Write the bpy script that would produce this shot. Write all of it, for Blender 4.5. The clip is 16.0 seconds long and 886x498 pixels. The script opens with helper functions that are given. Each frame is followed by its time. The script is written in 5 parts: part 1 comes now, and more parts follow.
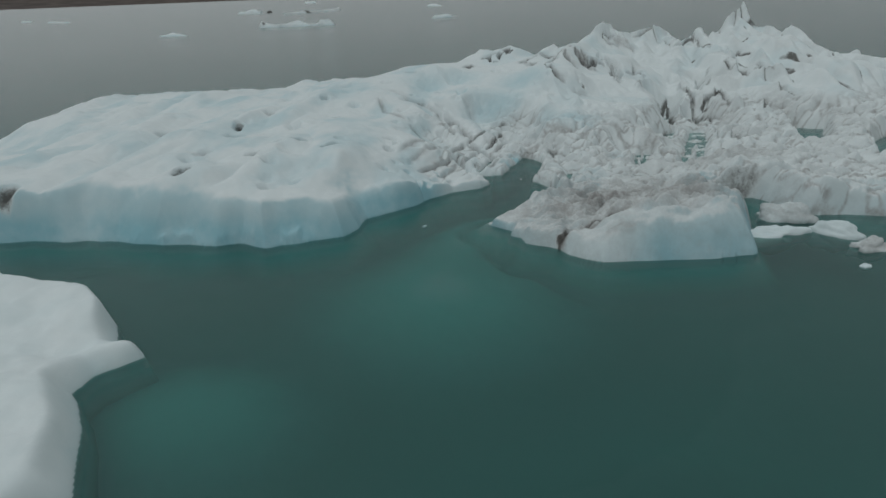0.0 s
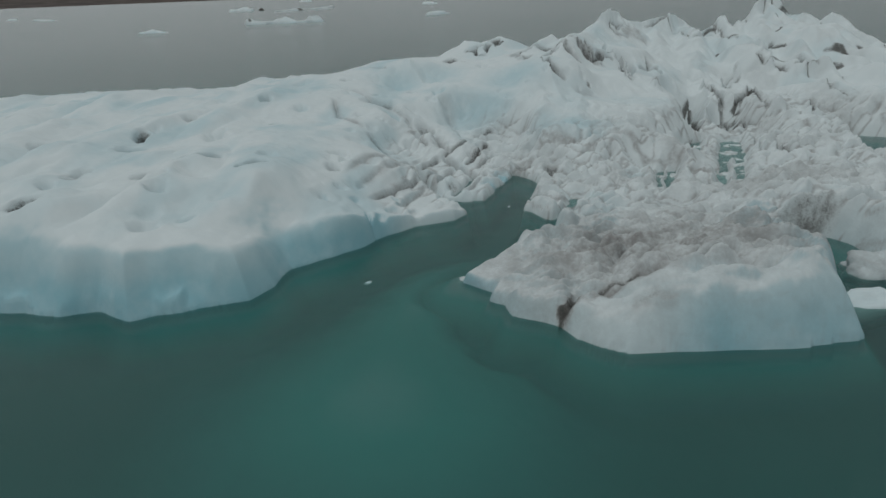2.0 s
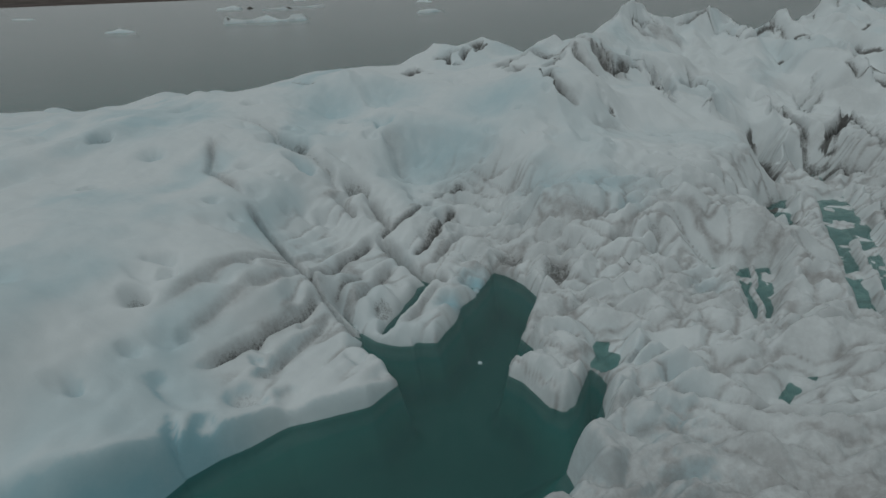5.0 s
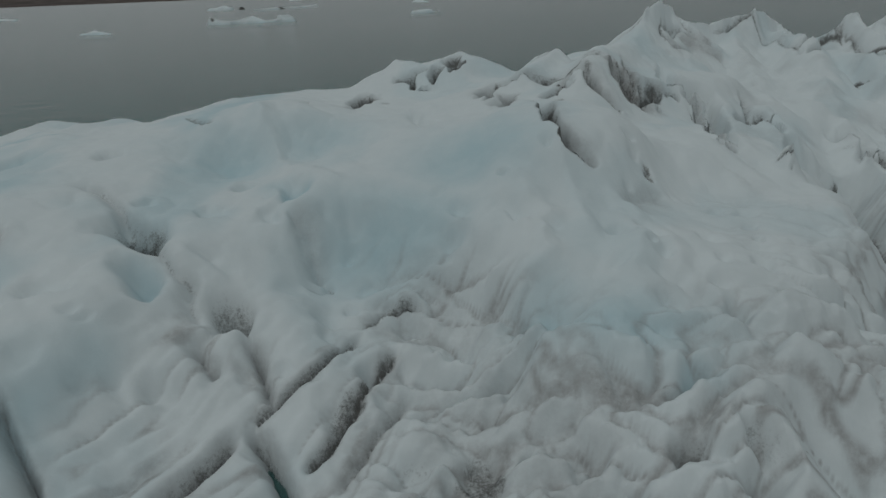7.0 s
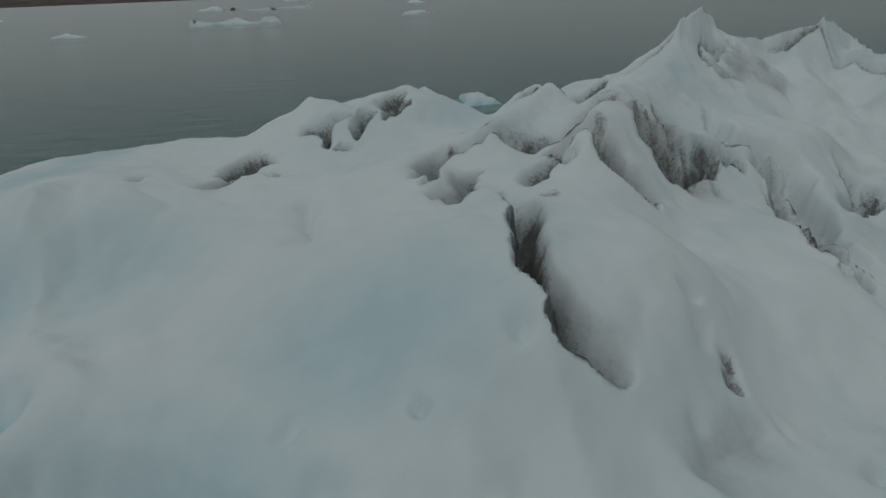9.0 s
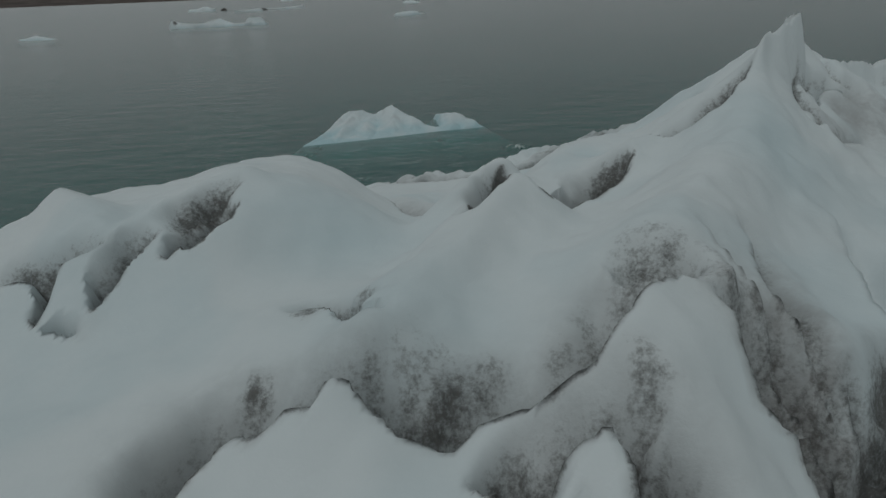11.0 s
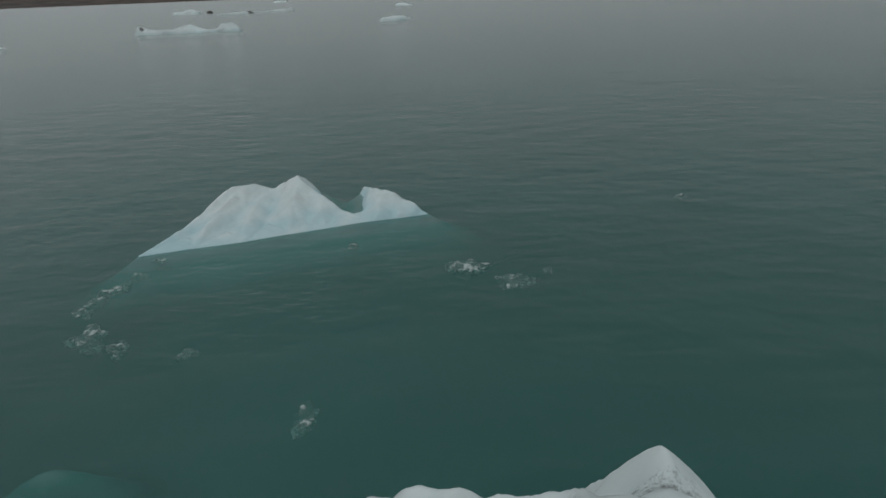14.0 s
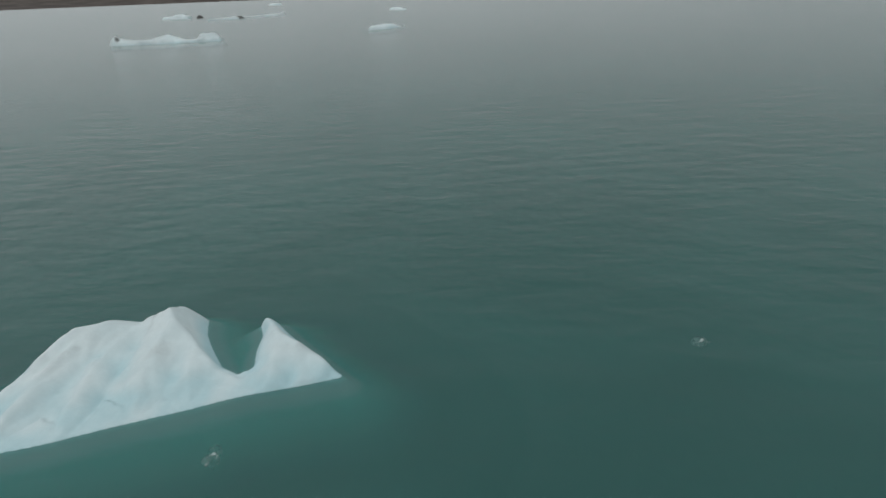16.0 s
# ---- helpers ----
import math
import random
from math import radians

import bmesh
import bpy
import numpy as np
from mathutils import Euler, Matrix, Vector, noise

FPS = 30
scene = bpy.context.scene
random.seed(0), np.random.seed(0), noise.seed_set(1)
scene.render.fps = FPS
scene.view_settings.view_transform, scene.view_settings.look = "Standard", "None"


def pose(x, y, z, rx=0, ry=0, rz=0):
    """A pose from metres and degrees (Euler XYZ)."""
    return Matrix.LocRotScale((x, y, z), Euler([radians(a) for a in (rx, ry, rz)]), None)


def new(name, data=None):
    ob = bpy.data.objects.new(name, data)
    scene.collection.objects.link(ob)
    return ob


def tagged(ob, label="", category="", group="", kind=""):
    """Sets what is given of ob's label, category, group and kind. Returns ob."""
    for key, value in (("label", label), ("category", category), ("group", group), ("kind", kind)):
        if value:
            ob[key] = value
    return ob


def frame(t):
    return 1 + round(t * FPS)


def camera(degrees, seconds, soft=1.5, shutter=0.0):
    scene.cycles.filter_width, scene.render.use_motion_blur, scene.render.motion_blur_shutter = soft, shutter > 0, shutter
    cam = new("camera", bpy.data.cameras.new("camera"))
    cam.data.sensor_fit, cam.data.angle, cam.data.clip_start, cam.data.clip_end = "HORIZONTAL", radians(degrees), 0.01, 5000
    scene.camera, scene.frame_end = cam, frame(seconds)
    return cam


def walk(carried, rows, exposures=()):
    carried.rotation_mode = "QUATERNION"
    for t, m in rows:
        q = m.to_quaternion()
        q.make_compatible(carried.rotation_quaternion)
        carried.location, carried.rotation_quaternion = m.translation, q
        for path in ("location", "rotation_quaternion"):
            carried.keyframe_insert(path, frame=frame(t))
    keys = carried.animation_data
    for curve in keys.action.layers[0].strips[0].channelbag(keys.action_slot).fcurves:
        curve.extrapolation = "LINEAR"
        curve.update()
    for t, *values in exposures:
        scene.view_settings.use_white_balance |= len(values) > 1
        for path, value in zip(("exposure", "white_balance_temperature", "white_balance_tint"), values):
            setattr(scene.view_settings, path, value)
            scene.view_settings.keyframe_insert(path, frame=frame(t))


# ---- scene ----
# Camera: a drone gliding forward over the ice, sinking and then rising.
cam = camera(73.7, 16.0)
PATH = [  # seconds, eye, pitch, roll, yaw
    (0, (0.000, -0.000, 9.282), -23.66, -2.15, 0.53),
    (0.5, (0.351, 1.918, 8.983), -23.68, -2.15, 0.49),
    (1, (0.705, 3.842, 8.699), -23.69, -2.16, 0.45),
    (1.5, (1.065, 5.772, 8.385), -23.71, -2.17, 0.42),
    (2, (1.421, 7.732, 8.039), -23.72, -2.18, 0.38),
    (2.5, (1.778, 9.732, 7.713), -23.74, -2.19, 0.35),
    (3, (2.129, 11.767, 7.494), -23.75, -2.19, 0.32),
    (5.5, (3.614, 21.565, 7.224), -23.80, -2.22, 0.15),
    (6, (3.949, 23.598, 7.183), -23.80, -2.22, 0.12),
    (6.5, (4.296, 25.642, 7.125), -23.80, -2.23, 0.09),
    (7, (4.677, 27.728, 7.117), -23.81, -2.23, 0.06),
    (7.5, (5.081, 29.772, 7.126), -23.81, -2.23, 0.03),
    (8, (5.493, 31.778, 7.138), -23.81, -2.24, 0.00),
    (10.5, (7.604, 41.350, 6.979), -23.80, -2.24, -0.14),
    (11, (8.047, 43.317, 6.922), -23.79, -2.24, -0.17),
    (11.5, (8.495, 45.226, 6.869), -23.78, -2.24, -0.20),
    (12, (8.979, 47.156, 6.869), -23.77, -2.24, -0.22),
    (12.5, (9.477, 49.091, 6.882), -23.76, -2.24, -0.25),
    (13, (9.996, 51.048, 6.985), -23.75, -2.24, -0.27),
    (13.5, (10.496, 52.994, 7.141), -23.74, -2.24, -0.30),
    (14, (11.003, 54.952, 7.449), -23.73, -2.23, -0.32),
    (14.5, (11.539, 56.878, 7.805), -23.71, -2.23, -0.35),
    (15, (12.100, 58.801, 8.205), -23.70, -2.23, -0.37),
    (15.5, (12.661, 60.699, 8.564), -23.68, -2.22, -0.39),
    (16, (13.219, 62.596, 8.921), -23.66, -2.22, -0.42),
]
walk(cam, [(t, pose(*eye, 90 + pitch, 0, yaw) @ pose(0, 0, 0, 0, 0, roll)) for t, eye, pitch, roll, yaw in PATH],
     [(0, -0.07), (3, -0.14), (5.5, -0.47), (8, -0.56), (11, -0.6), (12.5, -0.53), (13.5, -0.35), (14.5, 0.1), (16, 0.35)])

# ---- sky and light: a closed, overcast sky ----
SUN_ELEV, SUN_AZ = radians(58), radians(-40)
scene.view_settings.exposure = 0.0
world = bpy.data.worlds.new("overcast_sky")
scene.world = world
world.use_nodes = True
wn, wl = world.node_tree.nodes, world.node_tree.links
wn.clear()


def wnode(kind, **values):
    n = wn.new(kind)
    for key, value in values.items():
        n.inputs[key].default_value = value
    return n


sky = wn.new("ShaderNodeTexSky")
sky.sky_type, sky.sun_disc = "NISHITA", False
sky.sun_elevation, sky.sun_rotation = SUN_ELEV, SUN_AZ
sky_grey = wnode("ShaderNodeHueSaturation", Saturation=0.12, Value=0.10)
coord = wn.new("ShaderNodeTexCoord")
split = wn.new("ShaderNodeSeparateXYZ")
lift = wnode("ShaderNodeMapRange", **{"From Min": 0.0, "From Max": 1.0, "To Min": 0.137, "To Max": 0.50})
cloud_tint = wn.new("ShaderNodeMix")
cloud_tint.data_type, cloud_tint.blend_type = "RGBA", "MULTIPLY"
cloud_tint.inputs[0].default_value = 1.0
cloud_tint.inputs[7].default_value = (0.86, 1.0, 1.01, 1)
both = wn.new("ShaderNodeMix")
both.data_type = "RGBA"
both.inputs[0].default_value = 0.75
back = wnode("ShaderNodeBackground", Strength=1.0)
wout = wn.new("ShaderNodeOutputWorld")
wl.new(sky.outputs[0], sky_grey.inputs["Color"])
wl.new(coord.outputs["Generated"], split.inputs[0])
wl.new(split.outputs["Z"], lift.inputs[0])
wl.new(lift.outputs[0], cloud_tint.inputs[6])
wl.new(sky_grey.outputs[0], both.inputs[6])
wl.new(cloud_tint.outputs[2], both.inputs[7])
wl.new(both.outputs[2], back.inputs[0])
wl.new(back.outputs[0], wout.inputs[0])

sun = bpy.data.lights.new("sun", "SUN")
sun.energy, sun.angle, sun.color = 0.5, radians(50), (0.95, 0.98, 0.97)
new("sun", sun).matrix_world = pose(0, 0, 60, 90 - math.degrees(SUN_ELEV), 0, math.degrees(SUN_AZ))


# ---- materials ----
def material(name):
    m = bpy.data.materials.new(name)
    m.use_nodes = True
    m.node_tree.nodes.clear()
    return m


class Nodes:
    """Helpers for building a node tree."""

    def __init__(self, m):
        self.n, self.l = m.node_tree.nodes, m.node_tree.links

    def add(self, kind, **inputs):
        node = self.n.new(kind)
        for key, value in inputs.items():
            slot = node.inputs[key.replace("_", " ")]
            if hasattr(value, "is_output"):
                self.l.new(value, slot)
            else:
                slot.default_value = value
        return node

    def noise(self, vector, scale, detail=4.0, rough=0.55, distort=0.0):
        return self.add("ShaderNodeTexNoise", Vector=vector, Scale=scale, Detail=detail, Roughness=rough, Distortion=distort).outputs["Fac"]

    def ramp(self, fac, lo, hi, a=0.0, b=1.0):
        node = self.add("ShaderNodeMapRange", Value=fac, From_Min=lo, From_Max=hi, To_Min=a, To_Max=b)
        node.interpolation_type = "SMOOTHSTEP"
        return node.outputs[0]

    def math(self, op, a, b=0.0):
        node = self.n.new("ShaderNodeMath")
        node.operation = op
        for slot, value in zip(node.inputs, (a, b)):
            if hasattr(value, "is_output"):
                self.l.new(value, slot)
            else:
                slot.default_value = value
        return node.outputs[0]

    def mix(self, fac, a, b, blend="MIX"):
        node = self.n.new("ShaderNodeMix")
        node.data_type, node.blend_type = "RGBA", blend
        for k, value in ((0, fac), (6, a), (7, b)):
            if hasattr(value, "is_output"):
                self.l.new(value, node.inputs[k])
            else:
                node.inputs[k].default_value = value
        return node.outputs[2]

    def attr(self, name):
        node = self.n.new("ShaderNodeAttribute")
        node.attribute_name = name
        return node.outputs["Fac"]

    def place(self):
        return self.n.new("ShaderNodeNewGeometry").outputs["Position"]

    def stretch(self, vector, scale, turn=0.0):
        node = self.add("ShaderNodeMapping", Vector=vector, Scale=scale, Rotation=(0, 0, radians(turn)))
        return node.outputs[0]

    def bump(self, height, strength, distance, normal=None):
        node = self.add("ShaderNodeBump", Height=height, Strength=strength, Distance=distance)
        if normal:
            self.l.new(normal, node.inputs["Normal"])
        return node.outputs[0]

    def finish(self, shader):
        self.l.new(shader, self.n.new("ShaderNodeOutputMaterial").inputs[0])


def make_ice(name, white=(0.80, 0.84, 0.85, 1), blue=(0.31, 0.555, 0.63, 1), grit=(0.06, 0.058, 0.052, 1), silt=(0.31, 0.29, 0.282, 1)):
    """Weathered glacier ice: white crust, clear blue ice, silt stain and black grit; the water's dimming with depth is
    painted on.
    """
    m = material(name)
    k = Nodes(m)
    pos = k.place()
    broad = k.noise(pos, 0.35, 3)
    mid = k.noise(pos, 1.7, 5, 0.6)
    fine = k.noise(pos, 9.0, 5, 0.65)
    speck = k.noise(pos, 17.0, 3, 0.75)
    blue_fac = k.math("MULTIPLY", k.attr("clear"), k.ramp(k.math("ADD", broad, k.math("MULTIPLY", mid, 0.5)), 0.35, 0.95, 0.55, 1.0))
    col = k.mix(k.ramp(mid, 0.3, 0.75, 0.0, 0.28), white, (0.70, 0.76, 0.78, 1))
    col = k.mix(blue_fac, col, blue)
    stain = k.math("MULTIPLY", k.attr("silt"), k.ramp(k.math("ADD", mid, k.math("MULTIPLY", fine, 0.6)), 0.45, 1.05, 0.25, 1.0))
    col = k.mix(stain, col, silt)
    # Grit: black sand gathered in streaks and specks; the layer also holds painted shade.
    dirt_shade = k.attr("dirt_shade")
    streak = k.noise(k.stretch(pos, (2.0, 2.0, 1.1)), 3.0, 5, 0.62, 0.3)
    grain = k.noise(pos, 26.0, 2, 0.8)
    mess = k.math("ADD", k.math("MULTIPLY", streak, 0.75), k.math("ADD", k.math("MULTIPLY", speck, 0.7), k.math("MULTIPLY", grain, 0.4)))
    col = k.mix(k.math("MULTIPLY", k.ramp(dirt_shade, 0.08, 0.9), 0.5), col, silt)
    cover = k.math("MULTIPLY", k.ramp(k.math("ADD", dirt_shade, mess), 1.16, 1.62, 0.0, 0.85), k.ramp(dirt_shade, 0.06, 0.4))
    col = k.mix(cover, col, k.mix(k.ramp(speck, 0.4, 0.65), grit, (0.13, 0.122, 0.112, 1)))
    # The water's green tint and loss of light with depth, painted into submerged ice.
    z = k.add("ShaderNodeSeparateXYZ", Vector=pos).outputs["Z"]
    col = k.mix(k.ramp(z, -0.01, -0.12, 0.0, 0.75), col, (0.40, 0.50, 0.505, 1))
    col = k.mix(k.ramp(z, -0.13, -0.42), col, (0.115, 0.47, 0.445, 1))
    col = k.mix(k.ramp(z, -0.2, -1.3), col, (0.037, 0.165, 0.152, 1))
    height = k.math("ADD", k.math("MULTIPLY", mid, 0.6), k.math("MULTIPLY", fine, 0.25))
    normal = k.bump(height, 0.24, 0.10, k.bump(speck, 0.22, 0.02))
    b = k.add("ShaderNodeBsdfPrincipled", Base_Color=col, Roughness=0.62, Normal=normal)
    b.inputs["IOR"].default_value = 1.31
    b.inputs["Specular IOR Level"].default_value = 0.25
    k.finish(b.outputs[0])
    return m


def make_water():
    """Silty glacier water: half see-through near the surface, green body, small ripples."""
    m = material("lagoon_water")
    k = Nodes(m)
    pos = k.place()
    swirl = k.noise(pos, 0.09, 4, 0.55, 0.8)
    body = k.mix(k.ramp(swirl, 0.35, 0.7), (0.049, 0.154, 0.147, 1), (0.054, 0.190, 0.181, 1))
    ripple = k.noise(k.stretch(pos, (0.75, 1.6, 1.0), 14), 2.7, 3.5, 0.58, 0.4)
    wave = k.noise(k.stretch(pos, (0.8, 1.6, 1.0), -8), 0.45, 3)
    gust = k.ramp(k.noise(k.stretch(pos, (0.6, 1.5, 1.0), 10), 0.05, 3), 0.35, 0.65, 0.55, 1.0)
    calm = k.ramp(k.add("ShaderNodeSeparateXYZ", Vector=pos).outputs["Y"], 36.0, 62.0, 0.22, 1.0)
    gust = k.math("MULTIPLY", gust, calm)
    normal = k.bump(k.math("MULTIPLY", ripple, gust), 1.0, 0.046, k.bump(k.math("MULTIPLY", wave, calm), 0.6, 0.25))
    deep = k.add("ShaderNodeBsdfDiffuse", Color=body)
    clear = k.add("ShaderNodeBsdfTransparent", Color=(0.75, 0.95, 0.92, 1))
    inner = k.add("ShaderNodeMixShader", Fac=0.62)
    k.l.new(deep.outputs[0], inner.inputs[1])
    k.l.new(clear.outputs[0], inner.inputs[2])
    gloss = k.add("ShaderNodeBsdfGlossy", Color=(1, 1, 1, 1), Roughness=0.23, Normal=normal)
    fres = k.add("ShaderNodeFresnel", IOR=1.37, Normal=normal)
    top = k.add("ShaderNodeMixShader", Fac=fres.outputs[0])
    k.l.new(inner.outputs[0], top.inputs[1])
    k.l.new(gloss.outputs[0], top.inputs[2])
    k.finish(top.outputs[0])
    return m


def make_plain(name, a, b, scale, rough=0.9, bump=0.3):
    m = material(name)
    k = Nodes(m)
    pos = k.place()
    n1 = k.noise(pos, scale, 5)
    col = k.mix(k.ramp(n1, 0.35, 0.65), a, b)
    s = k.add("ShaderNodeBsdfPrincipled", Base_Color=col, Roughness=rough, Normal=k.bump(n1, bump, 1.0 / scale * 0.2))
    k.finish(s.outputs[0])
    return m


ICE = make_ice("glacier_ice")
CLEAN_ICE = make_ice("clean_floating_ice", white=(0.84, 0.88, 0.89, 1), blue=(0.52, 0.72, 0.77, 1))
def make_brash():
    """Clear brash ice: mostly see-through, with white air-filled patches."""
    m = material("clear_brash_ice")
    k = Nodes(m)
    pos = k.place()
    patch = k.ramp(k.noise(pos, 4.5, 4, 0.65), 0.48, 0.66, 0.12, 0.8)
    ice = k.add("ShaderNodeBsdfPrincipled", Base_Color=(0.62, 0.68, 0.67, 1), Roughness=0.3, Normal=k.bump(k.noise(pos, 14.0, 4), 0.5, 0.05))
    clear = k.add("ShaderNodeBsdfTransparent", Color=(0.86, 0.96, 0.94, 1))
    both = k.add("ShaderNodeMixShader", Fac=patch)
    k.l.new(clear.outputs[0], both.inputs[1])
    k.l.new(ice.outputs[0], both.inputs[2])
    k.finish(both.outputs[0])
    return m


BRASH = make_brash()
WATER = make_water()
BED = make_plain("lagoon_depth", (0.036, 0.162, 0.149, 1), (0.038, 0.170, 0.156, 1), 0.08)
SHORE = make_plain("brown_moraine", (0.060, 0.042, 0.036, 1), (0.105, 0.078, 0.068, 1), 0.02)


# ---- shaping ice on a grid ----
def perlin(x, y, seed):
    rng = np.random.RandomState(seed)
    table = rng.permutation(512)
    angle = rng.rand(512) * 2 * np.pi
    xi, yi = np.floor(x).astype(int), np.floor(y).astype(int)
    fx, fy = x - xi, y - yi

    def corner(i, j):
        g = angle[table[(table[(xi + i) & 511] + yi + j) & 511]]
        return np.cos(g) * (fx - i) + np.sin(g) * (fy - j)

    u, v = fx * fx * fx * (fx * (6 * fx - 15) + 10), fy * fy * fy * (fy * (6 * fy - 15) + 10)
    low = corner(0, 0) + u * (corner(1, 0) - corner(0, 0))
    high = corner(0, 1) + u * (corner(1, 1) - corner(0, 1))
    return (low + v * (high - low)) * 1.5


def fbm(x, y, size, octaves, seed, gain=0.5):
    out, amp = 0, 1.0
    for o in range(octaves):
        out = out + amp * perlin(x / size + 17.3 * o, y / size - 9.1 * o, seed + o)
        size, amp = size / 2.03, amp * gain
    return out


def smooth(a, lo, hi):
    t = np.clip((a - lo) / (hi - lo), 0, 1)
    return t * t * (3 - 2 * t)


def smax(a, b, k):
    h = np.clip(0.5 + 0.5 * (a - b) / k, 0, 1)
    return b + (a - b) * h + k * h * (1 - h)


def smin(a, b, k):
    return -smax(-a, -b, k)


class Berg:
    """A height field of ice over the plan, with layers of clear blue ice, silt, and grit with painted shade, shaped by
    strokes.
    """

    def __init__(self, x0, x1, y0, y1, step, fine=None):
        """fine: (x0, x1, y0, y1) of a stretch with a closer grid."""
        def axis(a, b, c, d):
            return np.concatenate([np.arange(a, c, step), np.arange(c, d, 0.55 * step), np.arange(d, b + step / 2, step)])

        fx0, fx1, fy0, fy1 = fine or (x0, x0, y0, y0)
        self.x, self.y = np.meshgrid(axis(x0, x1, fx0, fx1), axis(y0, y1, fy0, fy1))
        self.wx = self.x + 0.11 * fbm(self.x, self.y, 0.9, 3, 5)
        self.wy = self.y + 0.11 * fbm(self.x, self.y, 0.9, 3, 11)
        shape = self.x.shape
        self.h, self.clear, self.silt, self.dirt_shade = (np.zeros(shape) for _ in range(4))

    def swells(self, mounds):
        """Blend broad mounds: centre, crest height, spread."""
        total, weight = np.full_like(self.h, 1e-8), np.full_like(self.h, 2e-8)
        for x, y, z, r in mounds:
            win = self.window([(x, y)], 4 * r)
            px, py = 0.6 * self.x[win] + 0.4 * self.wx[win], 0.6 * self.y[win] + 0.4 * self.wy[win]
            w = np.exp(-((px - x) ** 2 + (py - y) ** 2) / (r * r))
            total[win] += w * z
            weight[win] += w
        self.h = total / weight

    def window(self, pts, reach):
        xs, ys = [p[0] for p in pts], [p[1] for p in pts]
        c = np.where((self.x[0] > min(xs) - reach) & (self.x[0] < max(xs) + reach))[0]
        r = np.where((self.y[:, 0] > min(ys) - reach) & (self.y[:, 0] < max(ys) + reach))[0]
        return slice(r[0], r[-1] + 1), slice(c[0], c[-1] + 1)

    def line(self, pts, win, warp=True):
        """Distance to a polyline, its side (+ left), how far along (0 to 1) and the height carried along it."""
        px, py = (self.wx[win], self.wy[win]) if warp else (self.x[win], self.y[win])
        best = np.full(px.shape, 1e9)
        side, along, height = np.ones_like(best), np.zeros_like(best), np.zeros_like(best)
        n = max(len(pts) - 1, 1)
        for i in range(len(pts) - 1):
            (ax, ay), (bx, by) = pts[i][:2], pts[i + 1][:2]
            az, bz = (pts[i][2], pts[i + 1][2]) if len(pts[i]) > 2 else (0, 0)
            ex, ey = bx - ax, by - ay
            t = np.clip(((px - ax) * ex + (py - ay) * ey) / (ex * ex + ey * ey), 0, 1)
            dx, dy = px - ax - t * ex, py - ay - t * ey
            d = np.hypot(dx, dy)
            near = d < best
            best = np.where(near, d, best)
            side = np.where(near, np.sign(ex * dy - ey * dx), side)
            along = np.where(near, (i + t) / n, along)
            height = np.where(near, az + t * (bz - az), height)
        return best, side, along, height

    def outline(self, pts, slope=2.4, under=1.1, rough=0.35, round_off=0.5, depth=1.5, low=0.0, uneven=1.0):
        """Cut the ice to a waterline: steep faces above it, a sloping foot below."""
        win = (slice(None), slice(None))
        d, _, _, _ = self.line(pts + [pts[0]], win, warp=False)
        inside = np.zeros(d.shape, bool)
        for (ax, ay), (bx, by) in zip(pts, pts[1:] + [pts[0]]):
            cross = (ay > self.y) != (by > self.y)
            inside ^= cross & (self.x < (bx - ax) * (self.y - ay) / (by - ay + 1e-12) + ax)
        d = np.where(inside, d, -d) + rough * fbm(self.x, self.y, 3.4, 2, 31) + rough * (0.7 * np.abs(fbm(self.x, self.y, 2.8, 2, 71, 0.3)) - 0.2) + 0.15 * rough * fbm(self.x, self.y, 1.1, 3, 77)
        self.edge = d
        lean = 1 + uneven * (0.8 * smooth(fbm(self.x, 0.5 * self.y, 2.6, 2, 73, 0.3), -0.45, 0.5) - 0.4)
        foot = depth * np.tanh(under * np.minimum(d, 0) / depth)
        self.h = np.where(d > 0, smin(np.maximum(self.h, low), slope * lean * d, round_off), foot - 0.25 * round_off * np.exp(4 * np.minimum(d, 0)))
        self.h = np.maximum(self.h, -depth)

    def drowned(self, x, y, rx, ry, top, turn=0.0):
        """A tongue of ice that stays under the water."""
        c, s = math.cos(radians(turn)), math.sin(radians(turn))
        dx, dy = self.wx - x, self.wy - y
        q = ((c * dx + s * dy) / rx) ** 2 + ((c * dy - s * dx) / ry) ** 2
        lift = (1.5 + top) * np.exp(-q) * smooth(self.edge, -0.2, -1.8)
        self.h = np.where(self.edge < 0, np.hypot(self.h + 1.5, lift) - 1.5, self.h)

    def pool(self, pts, deep=0.6, slope=1.6):
        win = self.window(pts, 3)
        d, _, _, _ = self.line(pts + [pts[0]], win)
        inside = np.zeros(d.shape, bool)
        X, Y = self.wx[win], self.wy[win]
        for (ax, ay), (bx, by) in zip(pts, pts[1:] + [pts[0]]):
            cross = (ay > Y) != (by > Y)
            inside ^= cross & (X < (bx - ax) * (Y - ay) / (by - ay + 1e-12) + ax)
        d = np.where(inside, -d, d)
        slush = 0.16 * fbm(self.x[win], self.y[win], 0.7, 3, 91) * smooth(deep, 0.3, 0.2)
        self.h[win] = smin(self.h[win], np.maximum(slope * d, slush - deep), 0.12)

    def ridge(self, pts, slope=1.2, tip=0.15, k=0.35, reach=6, warp=True):
        """A crest line with straight flanks, rounded at the top by tip."""
        win = self.window(pts, reach)
        for a, b in zip(pts, pts[1:]):
            d, _, _, z = self.line([a, b], win, warp)
            rise = z - slope * (np.sqrt(d * d + tip * tip) - tip)
            crest = rise if a is pts[0] else np.maximum(crest, rise)
        self.h[win] = smax(self.h[win], crest, k)

